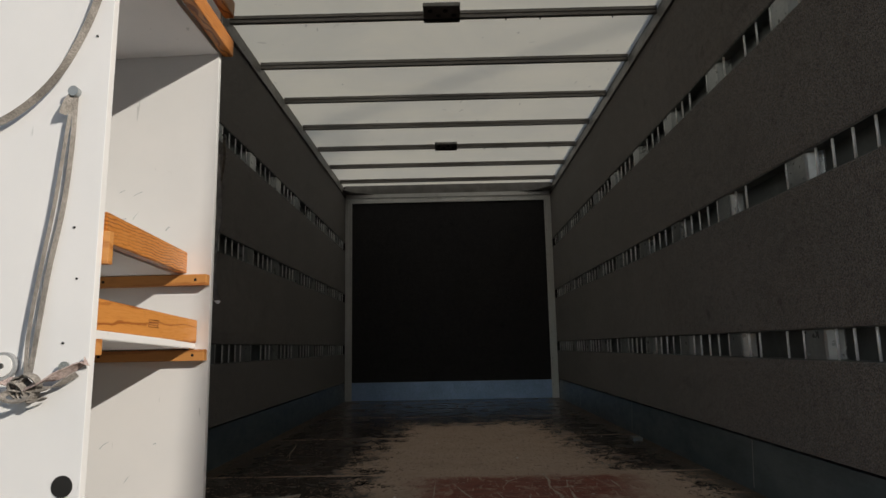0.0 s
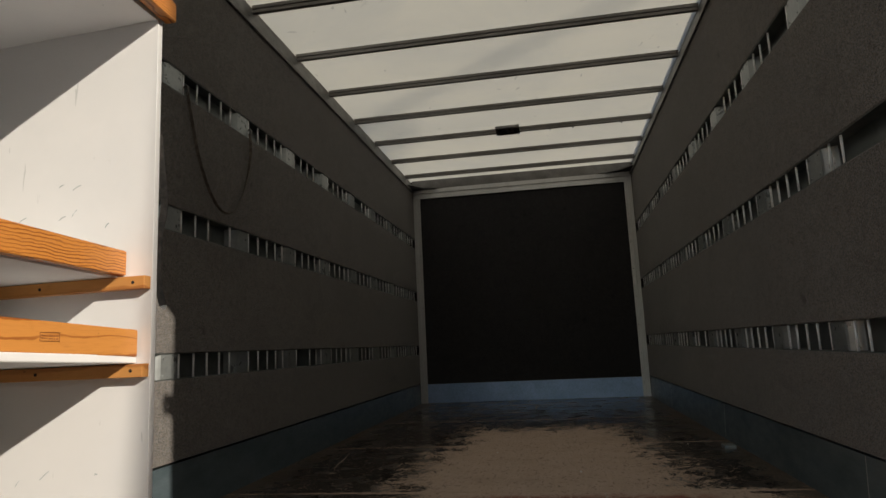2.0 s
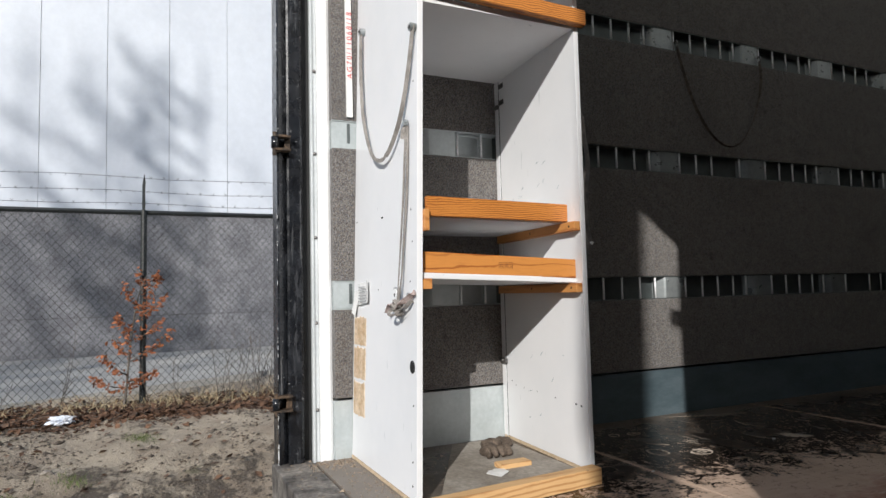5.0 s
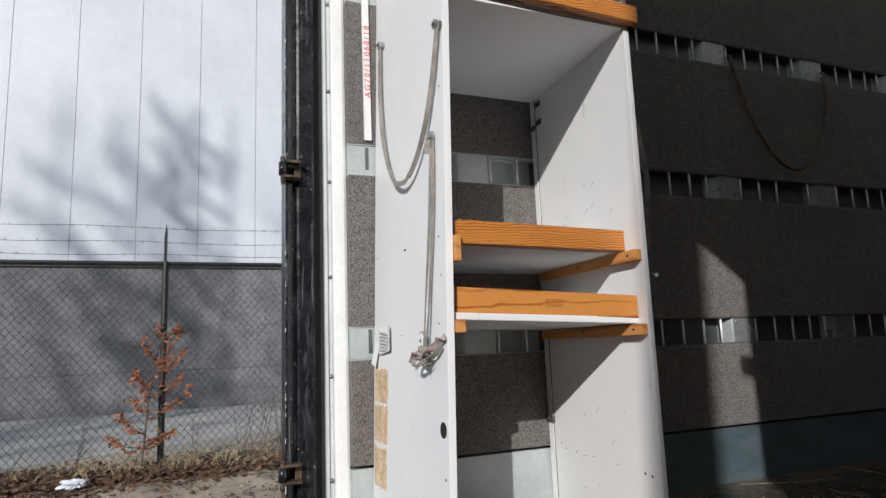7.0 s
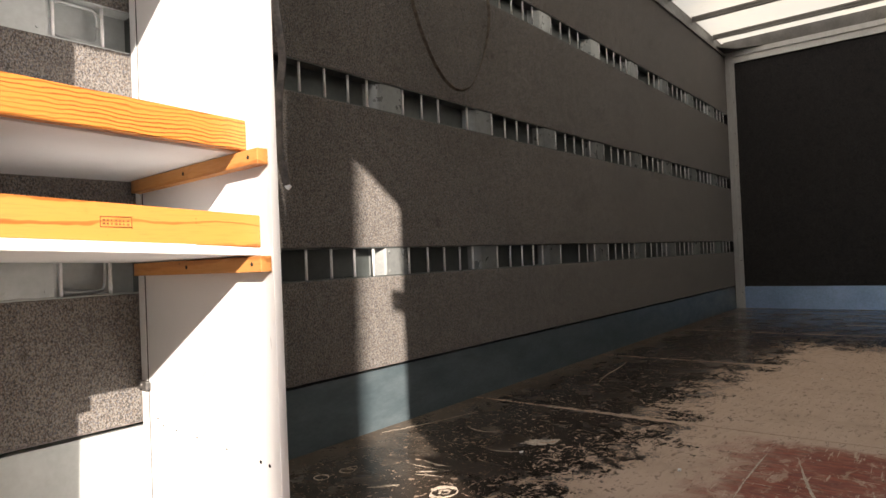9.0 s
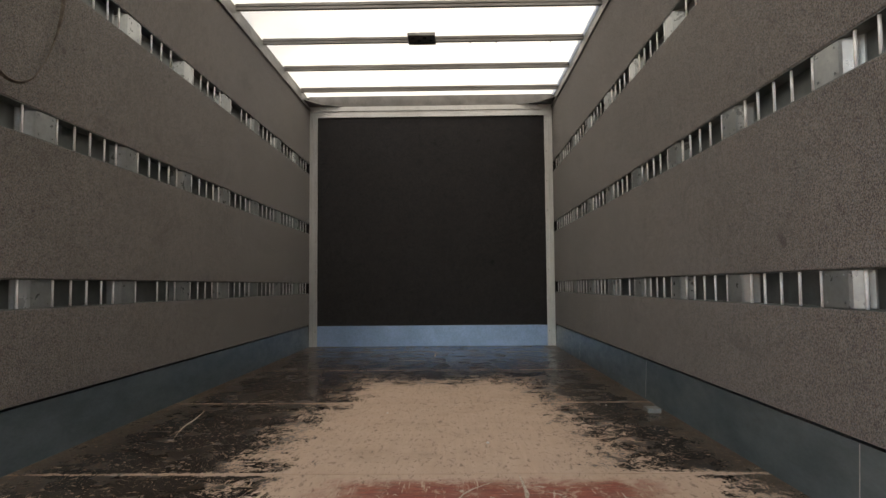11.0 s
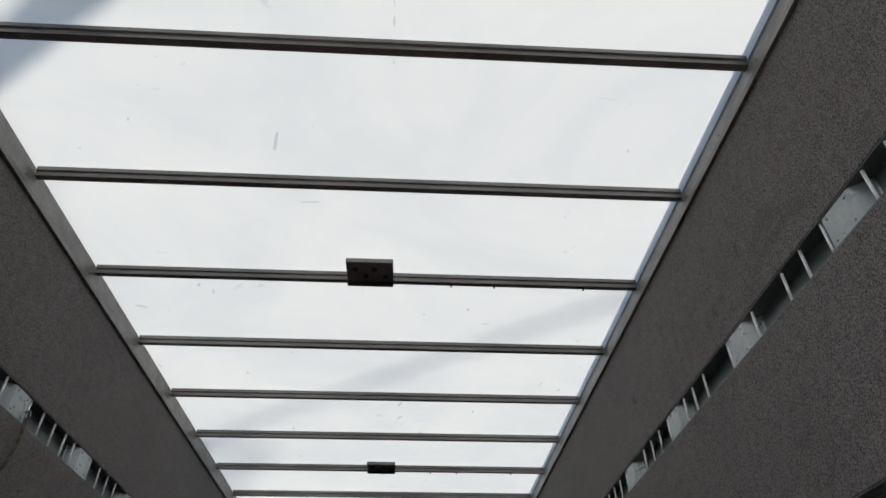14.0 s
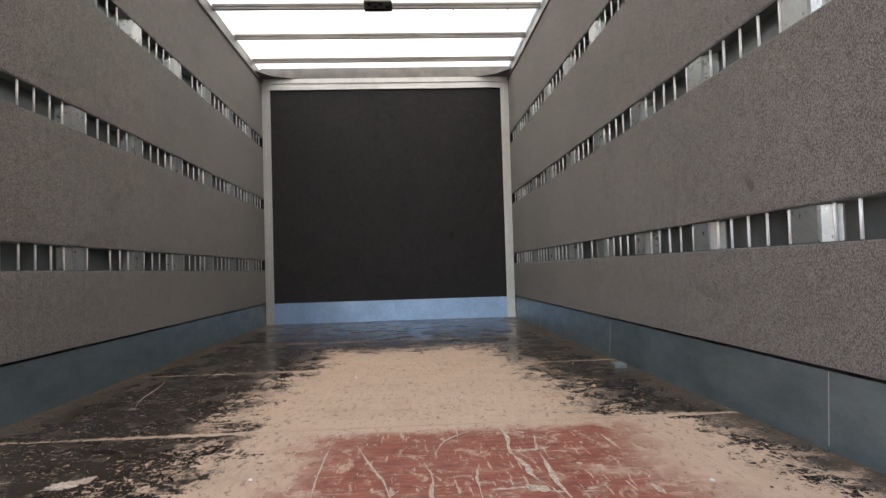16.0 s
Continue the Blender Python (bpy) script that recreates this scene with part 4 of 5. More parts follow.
CLOD = surf("dark_soil", (0.055, 0.042, 0.032), (0.17, 0.14, 0.11), 9, 60, 0.3, (0.9, 0.97), 0.0, 0.6, 0.004)
scatter_sheet("soil_clods", 7000, 6, CLOD, "loose dark clods of soil on the dirt", "soil", clod_one)
scatter_sheet("leaf_litter", 17000, 3, LITTER, "brown fallen leaves along the fence", "leaves", litter_one)
def twig_one(rng, vs, fs):
    x, y = -5.95 + rng.gauss(0, 0.32), rng.uniform(-1.5, 4.5)
    c = Vector((x, y, ground_height(x, y) + rng.uniform(0.008, 0.05)))
    a, l, n = rng.uniform(0, 6.3), rng.uniform(0.04, 0.2), len(vs)
    way = Vector((math.cos(a), math.sin(a), rng.uniform(-0.1, 0.35))) * l
    for p, r in ((c, 0.003), (c + way, 0.0015)):
        for k in range(3):
            vs.append(p + Vector((r * math.cos(2.1 * k + a), r * math.sin(2.1 * k + a), r * math.cos(2.1 * k))))
    for k in range(3):
        fs.append((n + k, n + (k + 1) % 3, n + 3 + (k + 1) % 3, n + 3 + k))


def green_one(rng, vs, fs):
    cx, cy = rng.choice(((-3.55, 1.02), (-3.2, 1.30), (-3.75, 1.35), (-4.3, 0.75), (-4.6, 1.75)))
    x, y = cx + rng.gauss(0, 0.07), cy + rng.gauss(0, 0.06)
    a, t, n = rng.uniform(0, 6.3), rng.uniform(0.012, 0.04), len(vs)
    u = Vector((math.cos(a), math.sin(a), 0)) * 0.003
    c = Vector((x, y, ground_height(x, y) - 0.003))
    vs.extend([c - u, c + u, c + Vector((rng.gauss(0, 0.5), rng.gauss(0, 0.5), 1)) * t])
    fs.append((n, n + 1, n + 2))


MOSS = surf("young_grass", (0.07, 0.10, 0.022), (0.15, 0.19, 0.05), 20, 90, 0.25, (0.7, 0.9))
scatter_sheet("fallen_twigs", 700, 15, BARK, "thin dead twigs among the leaves at the fence", "twigs", twig_one)
scatter_sheet("green_tufts", 900, 16, MOSS, "small tufts of young green grass in the dirt", "grass", green_one)
scatter_sheet("dead_grass", 900, 4, STRAW, "dry straw-coloured grass tufts at the fence", "grass", grass_one)


def lump(name, at, size, seed, material, label, category, jag=0.35, sub=3, group=""):
    rng = random.Random(seed)
    bm = bmesh.new()
    bmesh.ops.create_icosphere(bm, subdivisions=sub, radius=1)
    for v in bm.verts:
        k = 1 + jag * noise.noise(v.co * 1.7 + Vector((seed, 0, 0))) + jag * 0.6 * noise.noise(v.co * 5 + Vector((0, seed, 0)))
        v.co = Vector((v.co.x * size[0], v.co.y * size[1], v.co.z * size[2])) * k + Vector(at)
    ob = part(name, bm, material)
    return tagged(ob, label, category, group)


lump("plastic_bag", (-5.60, 1.10, -0.47), (0.05, 0.085, 0.03), 3, FOIL, "crumpled white and blue plastic bag on the dirt", "litter", 1.0, 4)
for k, (x, y, r) in enumerate(((-3.25, 1.75, 0.06), (-3.5, 1.62, 0.035), (-2.9, 1.9, 0.03), (-3.9, 1.2, 0.03), (-4.4, 2.0, 0.025), (-3.1, 1.45, 0.028), (-5.2, 1.4, 0.02), (-4.9, 2.4, 0.025))):
    lump("stone", (x, y, ground_height(x, y) + r * 0.25), (r, r * 1.3, r * 0.7), k + 11, STONE, "brownish stone lying in the dirt", "stone", 0.4, 2, "stones on the dirt")


def bare_tree(at, height, girth, seed, clear=4.6, lean=Vector((0, 0, 0)), limb_girth=0.065):
    """A leafless tree: trunk, limbs and fine branches."""
    rng = random.Random(seed)
    base = Vector(at)
    t = thing("bare_tree", base, "tall leafless tree with a straight trunk", "tree", "row of bare trees")
    trunk = [base + Vector((0.05 * math.sin(h * 0.7 + seed) * h / height, 0.05 * math.cos(h * 0.9), h)) for h in (-0.3, 0.5, 2, 4, 6, 8, 10, height)]
    part("trunk", tube(trunk, [girth * 1.25, girth * 1.08, girth, girth * 0.95, girth * 0.8, girth * 0.6, girth * 0.4, 0.02], 12), BARK, t)
    vs = bmesh.new()

    def limb(p, way, length, r, depth):
        pts, q = [p], p.copy()
        w = way.copy()
        for _ in range(4):
            w = (w + Vector((rng.gauss(0, 0.14), rng.gauss(0, 0.14), rng.uniform(-0.02, 0.16)))).normalized()
            q = q + w * length / 4
            pts.append(q)
        tube(pts, [r, r * 0.85, r * 0.7, r * 0.5, r * 0.25], 5, vs, False)
        if depth:
            for _ in range(4 if depth > 1 else 5):
                i = rng.randint(1, 4)
                side = Vector((rng.gauss(0, 1), rng.gauss(0, 1), rng.uniform(-0.1, 0.8))).normalized()
                limb(pts[i], (w + side * 0.9).normalized(), length * rng.uniform(0.4, 0.65), r * 0.45, depth - 1)

    for k in range(15):
        h = clear + (height - clear - 0.6) * k / 15 + rng.uniform(0, 0.4)
        a = rng.uniform(0, 6.28)
        p = Vector((base.x, base.y, base.z + h))
        limb(p, (Vector((math.cos(a), math.sin(a), rng.uniform(0.35, 1.0))) + lean * 2).normalized(), (1 - (h - clear) / (height - clear) * 0.7) * 3.0, limb_girth * (1.15 - h / height * 0.6), 2)
    part("crown", vs, BARK, t)


bare_tree((4.73, -0.742, -0.9), 13.0, 0.16, 1, 8.2)
bare_tree((20.4, -9.4, -0.9), 21.0, 0.085, 2, 15.0)
for k, (x, y, h) in enumerate(((14.2, -18.6, 21.5), (16.0, -20.8, 22.5), (12.0, -16.6, 20.5), (16.8, -22.6, 23.5), (13.4, -17.0, 21.0), (11.0, -15.2, 20.0))):
    bare_tree((x, y, -0.9), h, 0.10, k + 40, 7.0, Vector((0.05, -0.85, 0.25)), 0.11 if k in (0, 4) else 0.075)
for k, (x, y, h) in enumerate(((14.8, -15.8, 19.5),)):
    bare_tree((x, y, -0.9), h, 0.09, k + 20, 7.0, Vector((0.0, -0.4, 0.0)))

# unseen plain wall added on the truck's far side to cut sky light
setting("wall_yard", box((2.0, -13.4, -1.2), (11.3, -13.1, 8.1), 0, box((11.0, -13.09, -1.2), (11.3, 14, 6.2))), CONCRETE_DARK, "unseen plain grey concrete wall closing the yard, added to block sky light", "wall")

# ---- the shelf unit ----
STAMP = surf("burnt_stamp", (0.17, 0.06, 0.02), (0.24, 0.09, 0.03), 40, 90, 0.1, (0.6, 0.8))
NP, FP = 2.466, 3.070
unit = thing("shelf_unit", (-0.93, 2.8, 0.0), "tall open white melamine shelf unit with pine front boards", "shelf")


def panel(name, lo, hi):
    return part(name, box(lo, hi, 0.0012), MELAMINE, unit)


near_panel = panel("side_panel", (-1.226, NP, 0.012), (-0.619, NP + 0.018, 2.12))
far_panel = panel("side_panel", (-1.226, FP, 0.012), (-0.638, FP + 0.018, 2.12))
part("back_strip", box((-1.226, FP - 0.004, 0.012), (-1.196, FP - 0.0005, 1.448)), MELAMINE, far_panel)
part("joint", box((-1.1955, FP - 0.0016, 0.012), (-1.1935, FP - 0.0003, 1.448)), HOLE, far_panel, "dark open joint")
part("top_shelf", box((-1.22, NP + 0.062, 1.449), (-0.640, FP - 0.001, 1.467), 0.001), MELAMINE, unit)
part("chipped_foot", box((-1.226, NP - 0.002, 0.001), (-0.63, NP + 0.02, 0.011)), MELAMINE_DARK, unit)
part("chipped_foot", box((-1.226, FP - 0.002, 0.001), (-0.65, FP + 0.02, 0.011)), MELAMINE_DARK, unit)


def slab(xa, xb, xfar_a, xfar_b, z0, z1, ya, yb, dip=0.0):
    """A board whose far end stands further back, and lower by dip, than its near end."""
    bm = bmesh.new()
    w0, w1 = z0 - dip, z1 - dip
    v = [bm.verts.new(p) for p in ((xa, ya, z0), (xb, ya, z0), (xfar_b, yb, w0), (xfar_a, yb, w0), (xa, ya, z1), (xb, ya, z1), (xfar_b, yb, w1), (xfar_a, yb, w1))]
    for f in ((0, 1, 2, 3), (4, 5, 6, 7), (0, 1, 5, 4), (1, 2, 6, 5), (2, 3, 7, 6), (3, 0, 4, 7)):
        bm.faces.new([v[i] for i in f])
    bmesh.ops.recalc_face_normals(bm, faces=bm.faces)
    bmesh.ops.bevel(bm, geom=list(bm.edges), offset=0.0015, segments=2, affect="EDGES")
    return bm


ya, yb = 2.524, FP - 0.0015
part("shelf", slab(-1.22, -0.655, -1.22, -0.732, 0.806, 0.822, ya, yb, -0.002), MELAMINE, unit)
part("shelf", slab(-1.22, -0.640, -1.22, -0.674, 0.6275, 0.6445, ya - 0.015, yb, 0.020), MELAMINE, unit)
board = part("front_board", slab(-0.652, -0.630, -0.728, -0.7045, 0.808, 0.866, ya, yb - 0.001, -0.004), PINE, unit, "orange pine front board")
board2 = part("front_board", slab(-0.674, -0.652, -0.692, -0.670, 0.6455, 0.7065, ya - 0.014, yb - 0.001, 0.023), PINE_WIDE, unit, "orange pine front board with a small stamp")
for ya_, wy, za, wz in [(0, 0.0008, 0, 0.0165), (0.0485, 0.0008, 0, 0.0165), (0, 0.049, 0, 0.0008), (0, 0.049, 0.016, 0.0008)] + [(0.004 + 0.0062 * k, 0.0036 - 0.0008 * (k % 3), z, 0.0026) for k in range(7) for z in (0.0045, 0.010)]:
    ya_ += 2.772
    u = (ya_ - ya) / (yb - ya)
    x, za = -0.652 - 0.018 * u, za + 0.6675 - 0.023 * u
    part("stamp_bar", box((x - 0.001, ya_, za), (x + 0.0006, ya_ + wy, za + wz)), STAMP, board2)
for z0, z1, yy, sgn, front, thick in ((0.777, 0.807, FP - 0.0255, 0, -0.641, 0.0245), (0.576, 0.606, FP - 0.0255, 0, -0.641, 0.0245), (0.764, 0.826, 2.5075, 1, -0.615, 0.0155), (0.597, 0.627, 2.5025, 1, -0.630, 0.031)):
    bm = box((-1.20, yy, z0), (front, yy + thick, z1), 0.002)
    cl = part("cleat", bm, PINE_LATH, unit, "pine lath under the shelf")
    for x in (front - 0.03, -0.93):
        face = yy if not sgn else yy + thick
        part("screw", disc((x, face, (z0 + z1) / 2), 0.004, -0.001 if not sgn else 0.001, "y", 8), HOLE, cl)
for z0, xo in ((1.476, 0.0), (1.592, 0.003)):
    part("top_rail", slab(-0.637 + xo, -0.608 + xo, -0.637 + xo, -0.608 + xo, z0, z0 + 0.050, NP + 0.064, 3.100 - xo * 3, 0.022), PINE, unit, "orange pine rail across the top shelf")
tagged(part("pine_board", slab(-0.525, -0.480, -0.582, -0.537, 0.001, 0.050, 2.38, 3.035), PINE_PALE), "loose pale pine board on the floor before the shelf unit", "board")
for z in (1.424, 1.356):
    bm = box((-1.190, FP - 0.004, z - 0.010), (-1.152, FP - 0.0005, z + 0.010), 0.002)
    box((-1.184, FP - 0.0052, z - 0.003), (-1.160, FP - 0.0045, z + 0.003), 0, bm)
    part("bracket", bm, BOLT, far_panel)
part("bracket", box((-1.228, FP - 0.012, 1.334), (-1.190, FP - 0.0045, 1.350), 0.001), BOLT, far_panel)
bm = box((-1.228, FP - 0.016, 0.299), (-1.178, FP - 0.0045, 0.319), 0.003)
disc((-1.205, FP - 0.016, 0.309), 0.006, -0.002, "y", 10, bm)
part("bracket", bm, BOLT, far_panel)
for x, z in ((-1.150, 0.232), (-1.120, 0.219), (-1.056, 0.217), (-0.958, 0.216), (-0.832, 0.212), (-0.705, 0.209), (-0.674, 0.207)):
    part("peg_hole", disc((x, FP - 0.0002, z), 0.0036 if z < 0.21 else 0.002, -0.0012, "y", 10), HOLE, far_panel)
rng = random.Random(12)
for k in range(16):
    x, z = rng.uniform(-1.13, -0.70), rng.choice((rng.uniform(0.06, 0.5), rng.uniform(0.9, 1.05)))
    a, l = rng.uniform(0.2, 1.4), rng.uniform(0.006, 0.03)
    p = Vector((x, FP - 0.0006, z))
    q = p + Vector((math.cos(a) * l, 0, math.sin(a) * l))
    part("scuff", ribbon([p, p.lerp(q, 0.5) + Vector((0, 0, 0.002)), q], rng.uniform(0.0008, 0.002), 0.0008, (-math.sin(a), 0, math.cos(a))), SCUFF, far_panel)

CAP_GREY = surf("grey_plastic", (0.26, 0.27, 0.28), (0.36, 0.37, 0.38), 20, 90, 0.08, (0.4, 0.5))
# outer face of the near side panel
part("cable_hole", disc((-0.650, NP - 0.0004, 0.377), 0.0185, -0.0008, "y", 20), HOLE, near_panel)
for x, z, r in ((-0.664, 0.83, 0.0025), (-0.652, 0.735, 0.0022), (-0.915, 0.835, 0.003), (-0.925, 0.835, 0.003), (-0.668, 0.62, 0.0025), (-0.95, 0.60, 0.002), (-0.645, 0.115, 0.003), (-0.645, 0.05, 0.003), (-1.2, 0.85, 0.003), (-0.648, 1.21, 0.0025), (-0.64, 0.27, 0.003)):
    part("screw_hole", disc((x, NP - 0.0003, z), r, -0.001, "y", 10), HOLE, near_panel)


def sticker(x0, x1, z0, z1, seed):
    rng = random.Random(seed)
    bm = bmesh.new()
    n = 14
    out = []
    for i in range(n):
        out.append((x0 + (x1 - x0) * i / n + rng.gauss(0, 0.001), z0 + rng.gauss(0, 0.0015)))
    for i in range(n):
        out.append((x1 + rng.gauss(0, 0.0015), z0 + (z1 - z0) * i / n))
    for i in range(n):
        out.append((x1 + (x0 - x1) * i / n, z1 + rng.gauss(0, 0.003)))
    for i in range(n):
        out.append((x0 + rng.gauss(0, 0.0006), z1 + (z0 - z1) * i / n))
    front = [bm.verts.new((x, NP - 0.0016, z)) for x, z in out]
    back = [bm.verts.new((x, NP - 0.0002, z)) for x, z in out]
    bm.faces.new(front)
    for i in range(len(out)):
        j = (i + 1) % len(out)
        bm.faces.new((front[i], front[j], back[j], back[i]))
    return bm


for k, (z0, z1) in enumerate(((0.408, 0.503), (0.290, 0.398), (0.163, 0.276))):
    part("sticker", sticker(-1.212, -1.078 - 0.004 * k, z0, z1, k), BROWN_TAPE, near_panel, "torn brown paper sticker")
tag = part("paper_label", ribbon([(-1.17, NP - 0.002, 0.585), (-1.12, NP - 0.010, 0.588), (-1.07, NP - 0.004, 0.592), (-1.03, NP - 0.012, 0.598)], 0.075, 0.0008, (0.05, 0, 1)), PAPER, near_panel, "loose white paper label")
for k in range(6):
    part("print_bar", box((-1.125, NP - 0.0150, 0.560 + 0.010 * k), (-1.045 - 0.01 * (k % 2), NP - 0.0138, 0.563 + 0.010 * k)), INK, tag)
part("torn_paper", ribbon([(-1.19, NP - 0.002, 0.60), (-1.185, NP - 0.006, 0.56), (-1.195, NP - 0.012, 0.515)], 0.05, 0.0008, (1, 0, 0)), PAPER, near_panel)


def strap(pts, wide=0.0135):
    return ribbon(curve3([Vector(p) for p in pts], 9), wide, 0.0022, lambda i: Vector((0.9, 0.35 + 0.35 * math.sin(i * 0.13), 0.4 + 0.2 * math.cos(i * 0.21))))


hang = thing("webbing_strap", (-0.85, NP, 1.3), "limp grey webbing strap hanging on the shelf unit", "strap", "straps on the shelf unit")
part("webbing", strap([(-1.135, NP - 0.014, 1.545), (-1.122, NP - 0.016, 1.38), (-1.080, NP - 0.018, 1.21), (-0.985, NP - 0.020, 1.065), (-0.89, NP - 0.020, 1.018), (-0.805, NP - 0.018, 1.035), (-0.720, NP - 0.016, 1.11), (-0.662, NP - 0.014, 1.225), (-0.622, NP - 0.012, 1.37)]), WEB, hang)
for x, z in ((-1.135, 1.545), (-0.632, 1.366)):
    part("washer", disc((x, NP - 0.001, z), 0.013, -0.018, "y", 16, None), GALV, hang)
    part("bolt", disc((x, NP - 0.019, z), 0.006, -0.004, "y", 6), BOLT, hang)
hang2 = thing("webbing_strap", (-0.72, NP, 0.8), "knotted grey webbing strap screwed to the shelf unit", "strap", "straps on the shelf unit")
part("webbing", strap([(-0.676, NP - 0.008, 1.088), (-0.677, NP - 0.007, 0.98), (-0.684, NP - 0.007, 0.865), (-0.700, NP - 0.008, 0.75), (-0.708, NP - 0.012, 0.64), (-0.709, NP - 0.022, 0.565)], wide=0.0085), WEB, hang2)
part("webbing", strap([(-0.680, NP - 0.011, 1.082), (-0.688, NP - 0.012, 0.98), (-0.698, NP - 0.012, 0.865), (-0.712, NP - 0.013, 0.75), (-0.721, NP - 0.016, 0.64), (-0.716, NP - 0.022, 0.565)], wide=0.0065), WEB, hang2)
part("tail", strap([(-0.676, NP - 0.011, 1.090), (-0.686, NP - 0.018, 1.066), (-0.694, NP - 0.016, 1.045)], wide=0.014), WEB, hang2)
knot = bmesh.new()
rng = random.Random(21)
for k, (cx, cz, ra, rb, tilt) in enumerate(((-0.716, 0.553, 0.020, 0.012, 0.3), (-0.708, 0.543, 0.024, 0.014, 1.1), (-0.724, 0.540, 0.016, 0.012, 2.0), (-0.700, 0.556, 0.016, 0.010, 2.6), (-0.720, 0.532, 0.022, 0.009, 0.0))):
    pts = []
    for i in range(17):
        a = 2 * math.pi * i / 16
        u, w = ra * math.cos(a), rb * math.sin(a)
        pts.append((cx + u * math.cos(tilt) - w * math.sin(tilt), NP - 0.020 - 0.009 * math.sin(a + k) - 0.003 * k, cz + u * math.sin(tilt) + w * math.cos(tilt)))
    ribbon(pts, 0.010, 0.003, lambda i: Vector((0.5, 0.8, 0.4 * math.sin(i * 0.6))), knot)
part("knot", knot, WEB, hang2)
WEB_PINK = surf("faded_pink_webbing", (0.30, 0.22, 0.20), (0.46, 0.38, 0.36), 60, 300, 0.35, (0.8, 0.95), 0.0, 0.5)
part("tail", strap([(-0.716, NP - 0.022, 0.552), (-0.748, NP - 0.030, 0.556), (-0.773, NP - 0.026, 0.548), (-0.800, NP - 0.024, 0.528)], wide=0.017), WEB_PINK, hang2)
part("tail", strap([(-0.713, NP - 0.024, 0.545), (-0.678, NP - 0.026, 0.556), (-0.650, NP - 0.016, 0.570), (-0.618, NP - 0.008, 0.588)], wide=0.019), WEB_PINK, hang2)
part("tail", strap([(-0.708, NP - 0.022, 0.540), (-0.668, NP - 0.020, 0.545), (-0.633, NP - 0.010, 0.566)], wide=0.012), WEB, hang2)
part("tail", strap([(-0.716, NP - 0.024, 0.536), (-0.700, NP - 0.026, 0.522), (-0.678, NP - 0.018, 0.527)], wide=0.010), WEB, hang2)
part("washer", disc((-0.655, NP - 0.010, 0.578), 0.010, -0.004, "y", 14), GALV, hang2)
part("washer", disc((-0.676, NP - 0.008, 1.090), 0.010, -0.012, "y", 14), GALV, hang2)
part("wall_cap", disc((-0.768, NP - 0.0005, 0.582), 0.024, -0.009, "y", 22), CAP_GREY, near_panel, "round pale plastic cap with a screw")
part("cap_face", disc((-0.768, NP - 0.0096, 0.582), 0.019, -0.002, "y", 22), WHITE_COAT, near_panel)
part("cap_screw", disc((-0.768, NP - 0.0117, 0.582), 0.005, -0.001, "y", 10), BOLT, near_panel)

red = thing("red_strap", (-0.70, 3.10, 1.55), "short twisted red strap between two pine rails", "strap")
part("webbing", ribbon(curve3([(-0.70, 3.085, 1.50), (-0.685, 3.09, 1.57), (-0.70, 3.10, 1.66), (-0.70, 3.10, 1.78)], 6), 0.022, 0.002, (0.6, 0.8, 0)), STRAP_RED, red)

tape = bmesh.new()
a3, b3, c3 = Vector((-1.03, 2.585, 0.532)), Vector((-1.10, 2.690, 0.606)), Vector((-1.02, 2.560, 0.622))
front_, back_ = [tape.verts.new(p) for p in (a3, b3, c3)], [tape.verts.new(p + Vector((0.001, 0.001, 0))) for p in (a3, b3, c3)]
tape.faces.new(front_)
tape.faces.new(back_[::-1])
for k in range(3):
    tape.faces.new((front_[k], front_[(k + 1) % 3], back_[(k + 1) % 3], back_[k]))
part("hanging_label", tape, PAPER, unit, "torn white label hanging under the shelf")

# the near side leans slightly
for ob in (near_panel, *near_panel.children_recursive, *hang.children_recursive, *hang2.children_recursive):
    for v in ob.data.vertices:
        p = v.co + BASE[ob]
        u = (p.x + 1.23) / 0.605
        v.co.y += 0.028 * p.z
        v.co.x -= 0.009 * p.z * u
# the far side stands askew, its back edge further in than its front
for ob in (far_panel, *far_panel.children_recursive, *[c for c in unit.children_recursive if c.name.split(".")[0] in ("shelf", "top_shelf", "cleat", "chipped_foot", "screw")]):
    for v in ob.data.vertices:
        p = v.co + BASE[ob]
        if p.y > 2.95:
            v.co.y += 0.035 * min(max((-0.638 - p.x) / 0.588, 0), 1)

# printed lath on the wall
lath = thing("printed_lath", (-1.216, 2.478, 1.25), "narrow white lath with red printed code", "lath")
part("strip", extrude([(2.462, 1.248), (2.4855, 1.248), (2.4820, 2.02), (2.4600, 2.02)], -1.228, -1.219, "x"), PAPER, lath)


def lettering(text, size, m, material, parent, name="lettering"):
    c = bpy.data.curves.new("text", "FONT")
    c.body, c.size, c.extrude = text, size, 0.0003
    c.space_character = 1.42
    ob = new("text", c)
    bpy.context.view_layer.update()
    me = bpy.data.meshes.new_from_object(ob.evaluated_get(bpy.context.evaluated_depsgraph_get()))
    bpy.data.objects.remove(ob)
    bpy.data.curves.remove(c)
    me.transform(Matrix.Translation(-BASE[parent]) @ m)
    me.materials.clear()
    me.materials.append(material)
    out = new(name, me)
    out.parent = parent
    BASE[out] = BASE[parent]
    return out


turned = Matrix.Translation((-1.2183, 2.4845, 1.395)) @ Matrix(((0, 0, 1, 0), (0, -1, 0, 0), (1, 0, 0, 0), (0, 0, 0, 1)))
lettering("AG70/11068/18", 0.0285, turned, RED_INK, lath)

